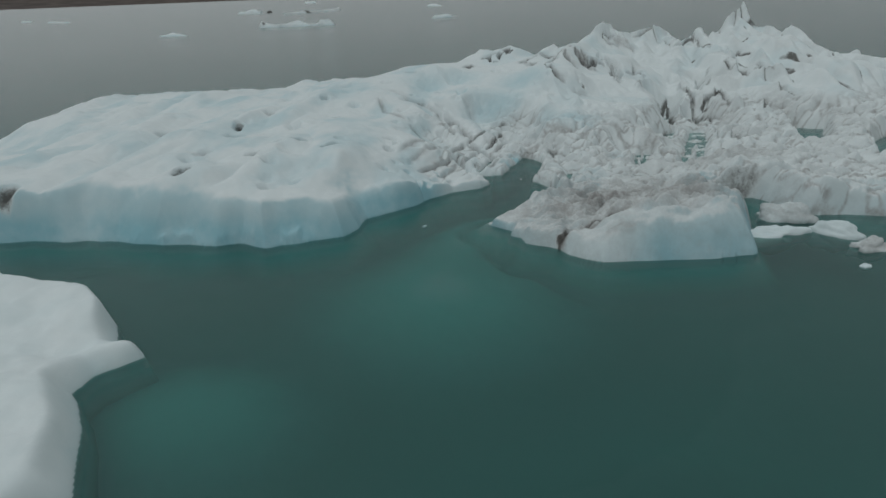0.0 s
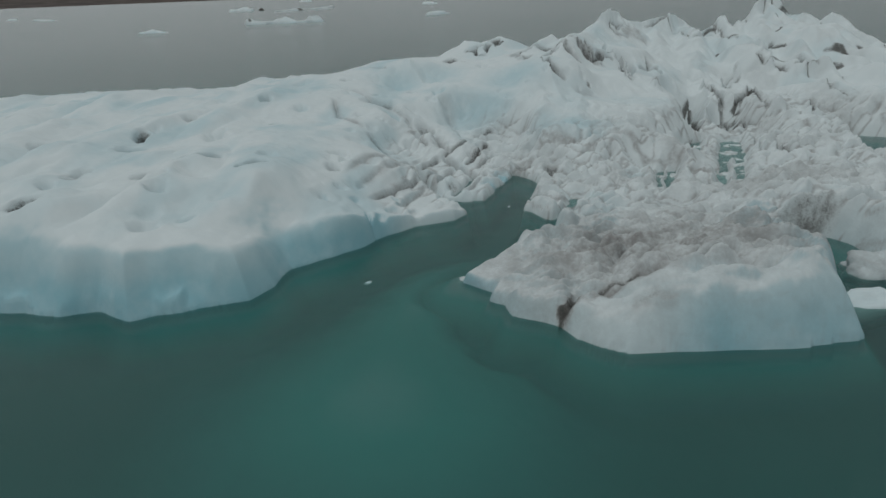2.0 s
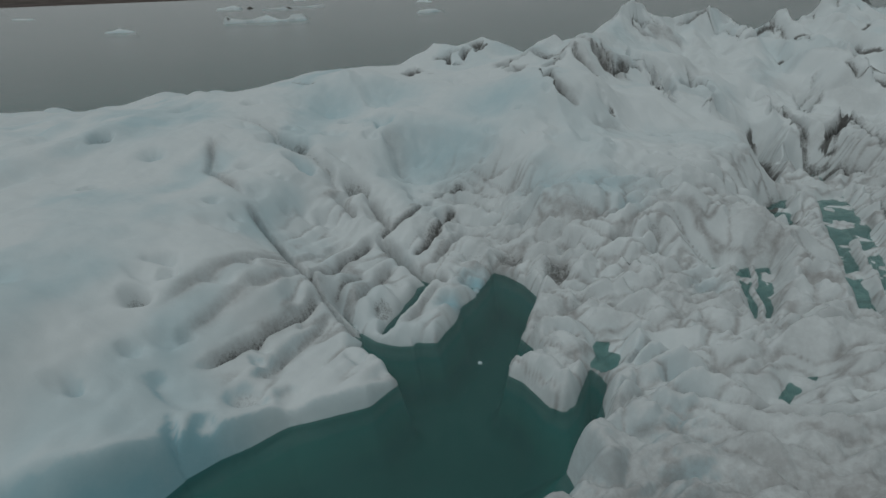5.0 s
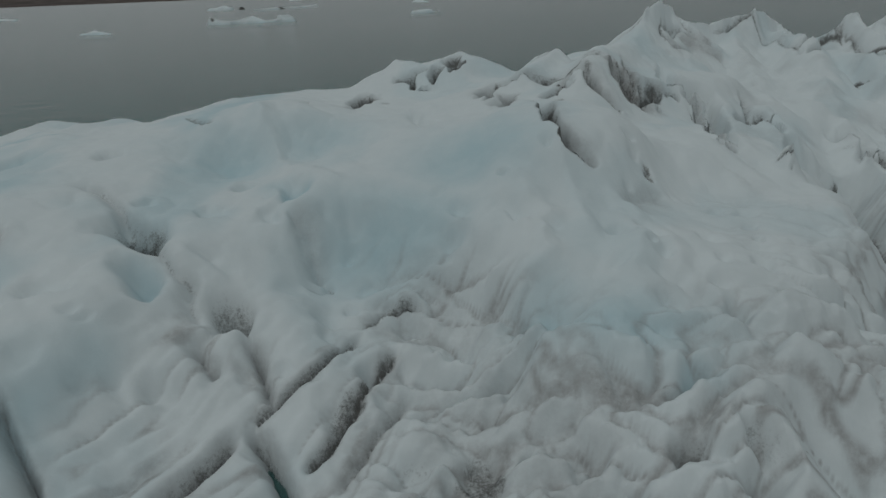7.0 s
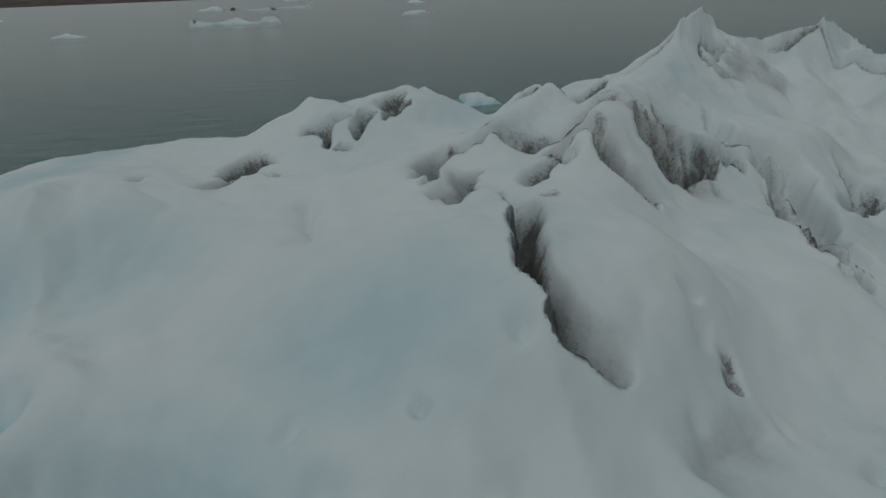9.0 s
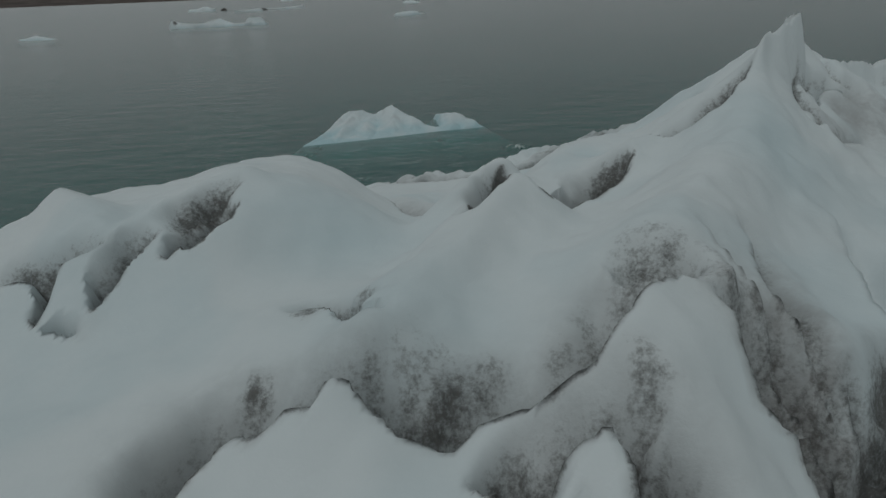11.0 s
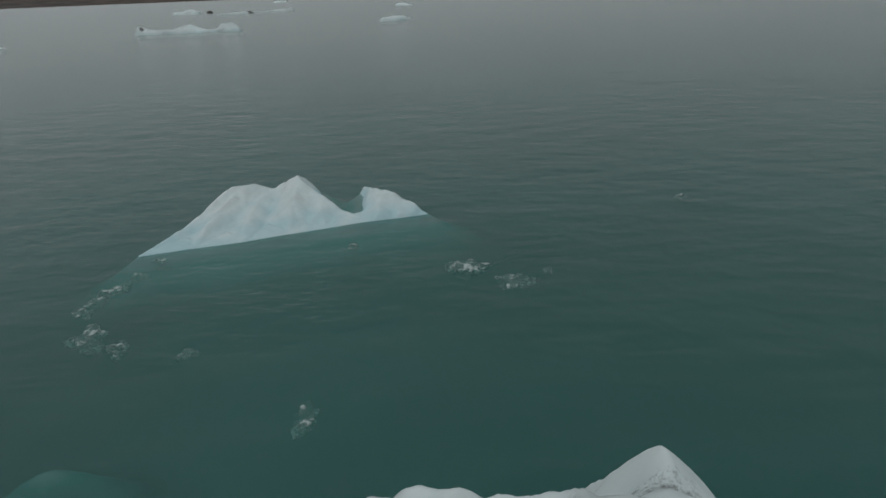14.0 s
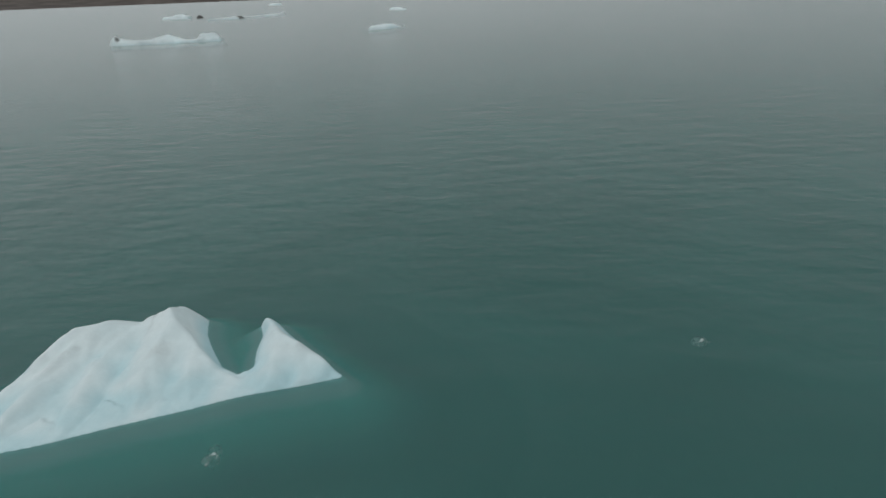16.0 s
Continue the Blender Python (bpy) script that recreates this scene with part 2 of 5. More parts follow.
    def spire(self, pts, base, spread, k=0.3, reach=7, power=1.0):
        """A crest with hollow flanks, as melting ice has."""
        win = self.window(pts, reach)
        for a, b in zip(pts, pts[1:]):
            d, _, _, z = self.line([a, b], win)
            rise = base + (z - base) * np.exp(-((d / spread) ** power)) - 0.3 * d
            lift = rise if a is pts[0] else np.maximum(lift, rise)
        self.h[win] = np.where(lift > self.h[win] - 2 * k, smax(self.h[win], lift, k), self.h[win])

    def crease(self, pts, depth, steep=0.12, gentle=0.5, grit=0.0, spread=0.35, silt=0.0, rim=0.0, warp=True):
        """A furrow along a line: steep on its left, gentle on its right; grit darkens the steep wall."""
        win = self.window(pts, 4 * max(steep, gentle, spread))
        d, side, t, _ = self.line(pts, win, warp)
        n = len(pts)
        taper = smooth(t, 0.0, 0.6 / n) * smooth(1 - t, 0.0, 0.6 / n)
        w = np.where(side > 0, steep, gentle)
        cut = np.exp(-np.abs(d / w) ** np.where(side > 0, 1.6, 1.2))
        self.h[win] -= depth * taper * cut
        if rim:
            self.h[win] += rim * taper * np.where(side < 0, np.exp(-((d - 1.3 * gentle) / gentle) ** 2), 0)
        if grit:
            s = np.where(side > 0, spread, 0.3 * spread)
            self.dirt_shade[win] = np.maximum(self.dirt_shade[win], grit * taper * np.exp(-np.abs(d / s) ** 1.5))
        if silt:
            self.silt[win] = np.maximum(self.silt[win], silt * taper * np.exp(-((d / (1.8 * spread)) ** 2)))

    def scarp(self, pts, drop, width, grit=0.0, silt=0.0):
        """A crisp rim along a line with a drop behind it (to its left), and a wall that climbs back over the width;
        grit darkens that wall.
        """
        win = self.window(pts, 1.5 * width)
        d, side, t, _ = self.line(pts, win)
        n = len(pts)
        taper = smooth(t, 0.0, 1.2 / n) * smooth(1 - t, 0.0, 1.2 / n)
        far = side > 0
        lip = min(0.11, 0.22 * width)
        fall = np.where(far, smooth(d, 0.0, lip) * (1 - smooth(d, 0.7 * lip, width)), 0)
        self.h[win] -= drop * taper * fall
        rise = np.where(far, d / width, 16 * d / width)
        if grit:
            self.dirt_shade[win] = np.maximum(self.dirt_shade[win], 0.9 * grit * np.sqrt(taper) * (1 - smooth(rise, 0.15, 1.1)))
        if silt:
            self.silt[win] = np.maximum(self.silt[win], silt * taper * (1 - smooth(rise, 0.5, 1.5)))

    def pit(self, x, y, r, depth, grit=0.0, blue=0.0, long=1.0, turn=0.0):
        win = self.window([(x, y)], 4 * r * max(long, 1))
        dx, dy = self.wx[win] - x, self.wy[win] - y
        c, s = math.cos(radians(turn)), math.sin(radians(turn))
        q = ((c * dx + s * dy) / (r * long)) ** 2 + ((c * dy - s * dx) / r) ** 2
        self.h[win] -= depth * np.exp(-q ** 1.5)
        # grit paints a hole's inner shade as well as its dirt
        if grit:
            self.dirt_shade[win] = np.maximum(self.dirt_shade[win], grit * np.exp(-(q * 0.8) ** 2))
        if blue:
            self.clear[win] = np.maximum(self.clear[win], blue * np.exp(-q * 0.8))

    def tint(self, layer, x, y, rx, ry, amount, turn=0.0):
        win = self.window([(x, y)], 2.5 * max(rx, ry))
        dx, dy = self.wx[win] - x, self.wy[win] - y
        c, s = math.cos(radians(turn)), math.sin(radians(turn))
        q = ((c * dx + s * dy) / rx) ** 2 + ((c * dy - s * dx) / ry) ** 2
        layer[win] = np.maximum(layer[win], amount * np.exp(-q))

    def mesh(self, name, m, floor=-1.47, where=None):
        """The ice as a mesh; where: only that share of the plan."""
        rows, cols = self.x.shape
        keep = self.h > floor
        index = np.arange(rows * cols).reshape(rows, cols)
        quad = np.stack([index[:-1, :-1], index[:-1, 1:], index[1:, 1:], index[1:, :-1]], -1).reshape(-1, 4)
        some = keep[:-1, :-1] | keep[:-1, 1:] | keep[1:, 1:] | keep[1:, :-1]
        if where is not None:
            some &= where[:-1, :-1]
        quad = quad[some.ravel()]
        used = np.unique(quad)
        remap = np.full(rows * cols, -1)
        remap[used] = np.arange(len(used))
        co = np.stack([self.x.ravel(), self.y.ravel(), self.h.ravel()], -1)[used]
        me = bpy.data.meshes.new(name)
        me.vertices.add(len(used))
        me.vertices.foreach_set("co", co.ravel())
        me.loops.add(quad.size)
        me.loops.foreach_set("vertex_index", remap[quad].ravel())
        me.polygons.add(len(quad))
        me.polygons.foreach_set("loop_start", np.arange(len(quad)) * 4)
        me.polygons.foreach_set("use_smooth", np.ones(len(quad), bool))
        me.update()
        if where is not None:  # one smooth surface across the parts
            gy, gx = np.gradient(self.h, self.y[:, 0], self.x[0])
            normal = np.stack([-gx.ravel(), -gy.ravel(), np.ones(gx.size)], -1)[used]
            me.normals_split_custom_set_from_vertices(normal / np.linalg.norm(normal, axis=1)[:, None])
        for key, layer in (("clear", self.clear), ("silt", self.silt), ("dirt_shade", self.dirt_shade)):
            a = me.attributes.new(key, "FLOAT", "POINT")
            a.data.foreach_set("value", np.clip(layer, 0, 1).ravel()[used])
        me.materials.append(m)
        return new(name, me)


# ---- water, bed and far shore ----
def sheet(name, z, half, m, cy=0.0):
    bm = bmesh.new()
    vs = [bm.verts.new((sx * half, cy + sy * half, z)) for sx, sy in ((-1, -1), (1, -1), (1, 1), (-1, 1))]
    bm.faces.new(vs)
    me = bpy.data.meshes.new(name)
    bm.to_mesh(me)
    bm.free()
    me.materials.append(m)
    return new(name, me)


tagged(sheet("water", 0.0, 4500, WATER), "grey-green silty glacier lagoon water with small ripples", "water", kind="structure")
# Added sheet: the dark of deep water as a nearly flat colour.
tagged(sheet("ground", -1.475, 4500, BED), "dark green depth of the lagoon under the water", "lagoon bed", kind="structure")

# ---- the large iceberg ----
berg = Berg(-38, 42, 5, 70, 0.1, (-12, 19, 20, 62))
left_slab = [
    (-31, 26, 1.1, 6), (-24, 28, 2.0, 5), (-18, 25, 2.1, 4), (-12.7, 26, 2.15, 3), (-7.2, 23.4, 1.75, 2.2), (-4.6, 22.9, 1.4, 1.6),
    (-3.4, 23.9, 1.0, 1.3), (-2.9, 25.3, 1.2, 1.6), (-9.2, 28.1, 2.4, 3), (-6.9, 29, 2.7, 2.6), (-11.2, 31, 2.7, 3), (-14.7, 31.5, 2.7, 4),
    (-20.6, 36.9, 2.3, 4), (-2.8, 30, 1.8, 1.8), (-5.5, 32.8, 2.65, 2.6), (-2.2, 32.4, 2.1, 1.6), (-0.6, 33.6, 0.95, 1.4), (0.2, 34.6, 0.6, 1.3),
    (-1.2, 28.5, 0.55, 1.5), (1.0, 29.8, 0.35, 1.4), (2.2, 34.2, 0.4, 1.4), (-3.6, 35.5, 2.45, 2.2), (-26, 33, 1.0, 3),
]
left_back = [
    (1.8, 36.3, 1.1, 1.3), (0.7, 37.3, 1.7, 1.3), (-1.7, 39.5, 2.65, 1.8), (-9.5, 38.9, 3.05, 3.5), (-5.2, 45, 3.6, 3), (-15, 43, 3.1, 4.5),
    (-0.6, 42.6, 2.65, 1.5), (-0.4, 45.8, 4.2, 1.6), (-0.7, 50, 3.8, 2), (-2.5, 47.5, 3.85, 2), (-8, 50, 2.75, 3.5), (-4.5, 56, 1.1, 3.5),
    (-14, 49, 1.7, 4), (-23, 43, 2.55, 3.5), (-5, 40.5, 3.3, 2.5),
]
centre = [
    (3.8, 38, 0.9, 1.0), (3.1, 38.9, 0.9, 1.0), (3.8, 39.4, 2.1, 1.0), (4.2, 41, 3.0, 1.4), (5, 36.3, 0.2, 1), (5.1, 34.5, 0.5, 1.1), (6.3, 33.3, 0.45, 1.4),
    (6.65, 36.4, 2.1, 1.2), (8.1, 34.1, 1.0, 1.3), (8.5, 35.2, 1.7, 1.2), (9.4, 36, 2.0, 1.4), (8.4, 38.9, 2.6, 1.7), (7.4, 42.2, 4.3, 1.7), (6.4, 46.3, 4.1, 1.7),
    (7.8, 47.7, 4.5, 1.2), (4.0, 44, 3.7, 1.8), (3.6, 50.8, 4.4, 1.4), (5.7, 51, 4.8, 1.4), (5.9, 52.6, 4.5, 1.0), (11.7, 44.4, 3.2, 1.6), (11.6, 34.6, 1.4, 1.6), (11, 39.5, 2.2, 1.8),
    (2.5, 47, 3.7, 1.8), (1.5, 42.5, 3.1, 1.6),
]
middle = [
    (8.9, 45.7, 4.3, 1), (9.8, 47.4, 4.7, 1), (7.3, 46.8, 4.2, 1), (7.3, 49, 4.0, 1), (7.6, 52.2, 3.5, 1.2), (9.7, 51.0, 4.4, 1), (11.2, 48.7, 3.9, 1),
    (11.8, 48.9, 4.4, 1), (10.4, 48.6, 4.6, 1), (10.7, 51.6, 4.6, 1), (11.5, 57.8, 3.3, 1.5), (4.5, 59.1, 1.7, 1.4), (7.2, 57.7, 2.5, 1.4), (6.3, 59.6, 1.8, 1), (9, 60.2, 2.05, 1.2),
    (11.4, 59.4, 2.5, 1.2), (12.6, 58.3, 3.38, 1.2), (10.3, 57.7, 2.6, 1.2), (7.8, 55.8, 2.7, 1.4), (7.4, 54.4, 3.3, 1.2), (1.7, 61, 1.4, 1.2), (2, 56, 2.65, 2.2), (3.6, 57.6, 2.5, 1.2), (3.0, 59.2, 2.3, 1.1), (1.6, 59.4, 2.2, 1.1), (15.0, 59.9, 1.0, 1.5),
]
spires = [
    (14.8, 45.8, 2.9, 1.3), (15.7, 47, 2.9, 1.4), (13.9, 45.6, 2.2, 0.9), (13.6, 42.4, 2.4, 1.2), (17.2, 45.6, 1.1, 1.1), (19.9, 46.5, 1.8, 1.4), (18.2, 45.4, 1.9, 1.1),
    (15.9, 42.5, 1.45, 1.3), (13.8, 37.4, 0.55, 1.2), (12.9, 39.2, 2.2, 1.0), (8.5, 31.2, 0.8, 0.9), (16.4, 38.6, 0.35, 1.6), (20.4, 43.6, 1.8, 1.8), (22.1, 39.1, 1.1, 1.2), (22.3, 47, 3.2, 2), (26.4, 42.6, 2.3, 1.8),
    (26.8, 51.1, 4.8, 2), (27.7, 48.6, 4.9, 1.8), (28.2, 44, 4.0, 1.8), (14.6, 34.6, 0.4, 2), (19, 34.5, 0.7, 2), (19, 51, 3.0, 2.2), (17, 51, 3.2, 2), (14, 49, 4.2, 1.5),
]
shelf = [
    (8.2, 31.1, 0.35, 2), (5.3, 23.9, 0.75, 1.6), (2.9, 23.4, 0.35, 1.1), (14.8, 26, 1.4, 1.6), (10.9, 23.4, 1.4, 1.4), (18.7, 26.9, 1.0, 2), (10.8, 21, 1.7, 1.2),
    (7.9, 20.9, 1.5, 1.3), (4.2, 20.4, 0.75, 1.1), (13.7, 28.1, 1.15, 1.6), (8, 26, 0.7, 2), (11, 28, 0.6, 1.8), (22, 28, 0.9, 2), (11, 31, 0.45, 2), (24, 37, 0.9, 2), (32, 47, 3.2, 3),
    (36, 42, 1.5, 4), (24, 60, 2.5, 3), (34, 55, 2.5, 3), (20, 60, 1.5, 2.5), (31, 40, 1.6, 2.5), (27, 36, 0.9, 1.5),
]
berg.swells(left_slab + left_back + centre + middle + spires + shelf)

# Crests.
berg.spire([(12.9, 52.3, 6.25), (13.6, 52.9, 6.45), (14.3, 54.2, 6.2), (14.9, 55.0, 6.05)], 3.0, 1.2)
berg.ridge([(12.9, 52.4, 5.8), (11.8, 52.4, 5.0), (10.7, 51.4, 4.85)], 1.1)
berg.ridge([(14.6, 54.8, 5.9), (14.9, 55.6, 5.6), (14.8, 56.3, 4.95), (14.2, 57.0, 4.35), (13.5, 57.4, 3.9), (12.6, 58.3, 3.5)], 0.8, 0.4)
berg.ridge([(14.9, 56.2, 5.0), (16.5, 57.2, 4.6), (18.5, 57.3, 4.4)], 0.8, 0.5)
berg.spire([(14.9, 54.8, 5.5), (16.8, 55.3, 5.3), (18.9, 55.9, 5.9), (20.4, 56.8, 5.2), (21.2, 55, 4.8), (22, 54.2, 5.5), (23.8, 54.5, 4.9), (26.2, 55.2, 7.6), (27.2, 54, 5.7), (29.2, 52, 5.2), (31, 49, 4.0)], 2.2, 1.7)
berg.spire([(13.7, 42.5, 3.1), (14.3, 43.6, 2.8)], 0.8, 0.9)
berg.spire([(17.9, 45.6, 2.5), (17.6, 44.2, 2.0), (17.2, 42.5, 1.3), (16.9, 41, 0.8)], 0.0, 0.6)
berg.spire([(19.8, 44.0, 2.4), (20.3, 43.0, 2.1), (20.7, 41.6, 1.3)], 0.2, 1.0)
berg.spire([(22.0, 45.8, 3.8), (22.4, 47.2, 4.0)], 1.4, 0.9)
berg.spire([(23.4, 44.6, 3.6), (24.6, 44.2, 3.2), (25.6, 43.4, 2.6)], 0.8, 1.0)
berg.spire([(20.5, 46.2, 2.6), (21.0, 47.5, 3.0)], 1.0, 0.8)
berg.spire([(17.3, 43.2, 1.9), (17.0, 41.0, 1.2), (16.3, 40.2, 0.8)], 0.3, 0.6)
berg.spire([(22.6, 48.5, 4.3), (23.0, 50.5, 4.4)], 2.6, 1.0)
berg.spire([(25.2, 45.5, 3.4), (25.4, 47, 3.8)], 1.8, 1.0)
for spur in (
    [(14.6, 54.6, 5.2), (14.2, 50.5, 4.2), (13.6, 46.5, 3.3), (13.6, 43.8, 2.8)],
    [(17.8, 55.3, 4.9), (17.0, 51.5, 3.9), (16.2, 48.5, 3.2), (14.9, 45.9, 3.0)],
    [(20.2, 55.6, 5.0), (19.4, 51.5, 3.9), (18.6, 48.3, 2.9), (18.0, 45.6, 2.3)],
    [(22.6, 54.2, 5.2), (22.3, 50.0, 4.4), (22.2, 47.0, 3.9)],
    [(26.0, 55.0, 6.3), (25.0, 50.0, 4.6), (24.2, 46.0, 3.7)],
):
    berg.ridge(spur, 0.75, 0.12, 0.35, 4)
berg.ridge([(8.9, 45.6, 4.8), (9.3, 46.5, 4.95), (9.75, 47.2, 5.15)], 1.1, 0.25)
berg.ridge([(9.9, 47.9, 5.15), (10.5, 48.9, 5.05), (11.6, 50.2, 5.1), (12.9, 52.4, 5.8)], 0.9, 0.3)
berg.ridge([(7.3, 46.7, 4.65), (7.9, 48.0, 4.7), (8.9, 49.6, 5.05)], 1.1, 0.25)
berg.ridge([(5.5, 50.6, 4.88), (4.4, 49.3, 4.6), (3.3, 50.6, 4.75)], 1.0)
berg.ridge([(12.45, 59.85, 2.8), (12.75, 59.78, 3.06), (13.25, 59.64, 3.05), (13.55, 59.6, 2.8)], 1.6, 0.35, 0.25, warp=False)
berg.ridge([(8.9, 51.3, 4.75), (8.3, 50.4, 4.6)], 1.2)
berg.ridge([(6.1, 45.5, 4.2), (6.6, 47.4, 4.2)], 1.0, 0.25)

# Relief of the crust: hummocks on the slab, flutes under the spires, a rotten surface on the shelf.
X, Y = berg.x, berg.y
slab = smooth(X, 1.0, -2.0) * smooth(Y, 23, 25)
A, B = X * 0.34 + Y * 0.94, X * 0.94 - Y * 0.34
berg.h += slab * (1 - 0.8 * smooth(Y, 27.5, 30) * smooth(X, -9, -5)) * (0.75 * np.abs(fbm(A * 0.4, B + 0.5 * fbm(A, B, 3.5, 2, 173), 3.1, 2, 171, 0.25)) + 0.16 * np.abs(fbm(A * 0.5, B, 1.2, 2, 177, 0.4)) * smooth(fbm(X, Y, 4.0, 2, 179), -0.2, 0.3) + 0.14 * fbm(A, B, 3.4, 2, 175) - 0.12)
fluted = smooth(X - 0.5 * (Y - 46), 12.3, 14.8) * smooth(Y, 39.5, 42.5) * smooth(Y, 57, 55) * smooth(berg.h, 0.6, 2.2)
flute = fbm(X + 0.3 * Y + 0.5 * fbm(X, Y, 2.5, 2, 191), 0.45 * Y, 1.9, 2, 181, 0.4)
rear = smooth(X, 18.5, 21)
berg.h += fluted * ((0.35 + 0.75 * rear) * np.abs(flute) - 0.12 - 0.22 * rear + 0.2 * fbm(X, Y, 2.6, 2, 185))
# Darker in patches along the bottoms of the flutes.
valley = np.exp(-((flute / 0.085) ** 2)) * smooth(fbm(X, Y, 1.6, 2, 187), -0.25, 0.35)
berg.dirt_shade = np.maximum(berg.dirt_shade, fluted * 0.75 * (0.35 + 0.65 * rear) * valley)
berg.silt = np.maximum(berg.silt, fluted * 0.2 * smooth(fbm(X, Y, 2.0, 3, 189), 0.0, 0.5))
dimpled = smooth(Y, 34, 37) * smooth(Y, 49, 46) * smooth(X, 12.5, 10) * smooth(X, -8, -4)
berg.h += dimpled * smooth(fbm(X, Y, 2.6, 2, 195), -0.4, 0.3) * (0.1 * np.abs(fbm(X, Y * 0.8, 1.3, 2, 193)) - 0.03)
berg.h += 0.08 * fbm(X, Y, 3.0, 4, 101) + 0.03 * fbm(X, Y, 0.7, 3, 121)
shelf_area = smooth(berg.h, 2.4, 1.5) * (1 - 0.6 * smooth(Y, 21.6, 20.4)) * smooth(X, 2.0, 5.0) * smooth(Y, 46, 40)
bend = 0.5 * fbm(X, Y, 2.2, 2, 139)
knob = np.abs(fbm(X * 0.7, (Y + bend) * 1.25, 0.85, 2, 141, 0.25))
layer = np.abs(fbm(X * 0.35, (Y + bend) * 1.6, 1.1, 2, 143, 0.4))
crumb = np.abs(fbm(X, Y * 1.3, 0.36, 2, 144, 0.5))
rot = 0.6 * knob + 0.55 * layer + 0.14 * crumb
berg.h += shelf_area * (0.85 * rot - 0.28)
# Shade between the knobs, painted as a darkening of the hollows.
berg.dirt_shade = np.maximum(berg.dirt_shade, shelf_area * 0.3 * smooth(np.minimum(knob, layer), 0.07, 0.0) * smooth(fbm(X, Y, 2.8, 2, 157), -0.2, 0.4))
berg.silt = np.maximum(berg.silt, shelf_area * 0.8 * smooth(np.minimum(knob, layer), 0.16, 0.0))
rim_area = smooth(Y, 57.2, 58.2) * smooth(X, 13.5, 12.5) * smooth(X, 3, 5.5)
rubble = np.abs(fbm(X, Y, 0.75, 3, 147))
berg.h += rim_area * (0.2 * rubble - 0.05)
berg.dirt_shade = np.maximum(berg.dirt_shade, rim_area * 0.6 * smooth(rubble, 0.14, 0.03) * smooth(fbm(X, Y, 1.8, 2, 159), -0.1, 0.4))
berg.silt = np.maximum(berg.silt, rim_area * 0.45 * smooth(fbm(X, Y, 1.5, 2, 163), -0.2, 0.4))
inlet = smooth(X, -2.5, 0.0) * (0.25 + 0.75 * smooth(X, 3.8, 4.6)) * smooth(X, 6.0, 4.8) * smooth(Y, 40, 37) * smooth(Y, 26, 28)
berg.h += inlet * (0.12 * np.abs(fbm(X, Y, 0.6, 3, 145)) - 0.07)
berg.silt = np.maximum(berg.silt, inlet * (0.22 + 0.4 * fbm(X, Y, 1.2, 3, 155)))
berg.silt = np.maximum(berg.silt, shelf_area * (0.25 + 0.45 * fbm(X, Y, 2.2, 4, 151)) * (0.6 + smooth(rot, 0.3, 0.0)))
berg.tint(berg.silt, 7.6, 23.8, 6.0, 3.2, 1.0, 5)
berg.tint(berg.silt, 14.5, 29.5, 4.5, 2.0, 0.6)

berg.clear = np.maximum(berg.clear, 0.3 * slab * smooth(fbm(A * 0.5, B, 2.8, 3, 225), -0.1, 0.6) + 0.16 * smooth(fbm(X, Y, 3.2, 3, 227), 0.0, 0.6) * (1 - shelf_area))
# Melt holes of the left slab; the shade inside them is painted through grit.
berg.pit(-8.41, 33.24, 0.38, 0.54, 0.28)
berg.pit(-11.88, 28.67, 0.28, 0.68, 0.55)
berg.pit(-10.47, 26.65, 0.5, 0.25)
berg.pit(-7.42, 27.87, 0.5, 0.25)
berg.pit(-5.64, 26.32, 0.6, 0.22, 0, 0.35)
berg.pit(-6.93, 25.73, 0.5, 0.2)
berg.pit(-11.05, 31.08, 0.3, 1.08, 0.25, 0.9, 1.3, 20)
berg.pit(-11.37, 32.75, 0.2, 0.74, 0.78, 0, 2.6, 100)
berg.pit(-7.25, 29.45, 0.26, 1.08, 0.8)
berg.pit(-5.45, 28.33, 0.24, 0.81, 0.8, 0, 1.6, 0)
berg.pit(-5, 28.25, 0.18, 0.41, 0.55)
berg.pit(-8.47, 27.15, 0.34, 0.47, 0.25)
berg.pit(-7.96, 26.35, 0.34, 0.41)
berg.pit(-2.87, 30, 0.24, 0.54, 0.4)
berg.pit(-2.53, 30.82, 0.2, 0.34, 0.25)
berg.pit(-10.27, 35.47, 0.34, 0.54, 0.47)
berg.pit(-8.18, 32.71, 0.42, 0.4, 0.12)
berg.pit(-11.15, 33.58, 0.3, 0.34)
berg.pit(-7.55, 38.29, 0.2, 0.54, 0.4, 0, 2.2, 75)
berg.pit(-5.5, 37.38, 0.3, 0.34, 0.25, 0.35)
berg.pit(-6.49, 43.09, 0.35, 0.3, 0.1, 0.5, 1.8, 50)
berg.pit(-6.25, 35.01, 0.13, 0.27, 0.4, 0.2, 1.8, 30)
berg.pit(-6.61, 24.96, 0.13, 0.2, 0, 0.5, 2, 20)
berg.pit(-7.58, 24.3, 0.36, 0.41, 0.28)
berg.pit(-5.23, 29.69, 0.3, 0.27)
berg.pit(-15.1, 31.76, 0.3, 0.94, 0.8, 0.1)
berg.pit(-11.35, 24.77, 0.3, 0.81, 0.8, 0, 1.6, 60)
berg.pit(-11.71, 27.98, 0.26, 0.68, 0.7)
berg.pit(-12.16, 27.08, 0.24, 0.47, 0.25)
berg.pit(-9.12, 27.91, 0.28, 0.88, 0.8)
berg.pit(-8.33, 29.38, 0.3, 0.54, 0.32)
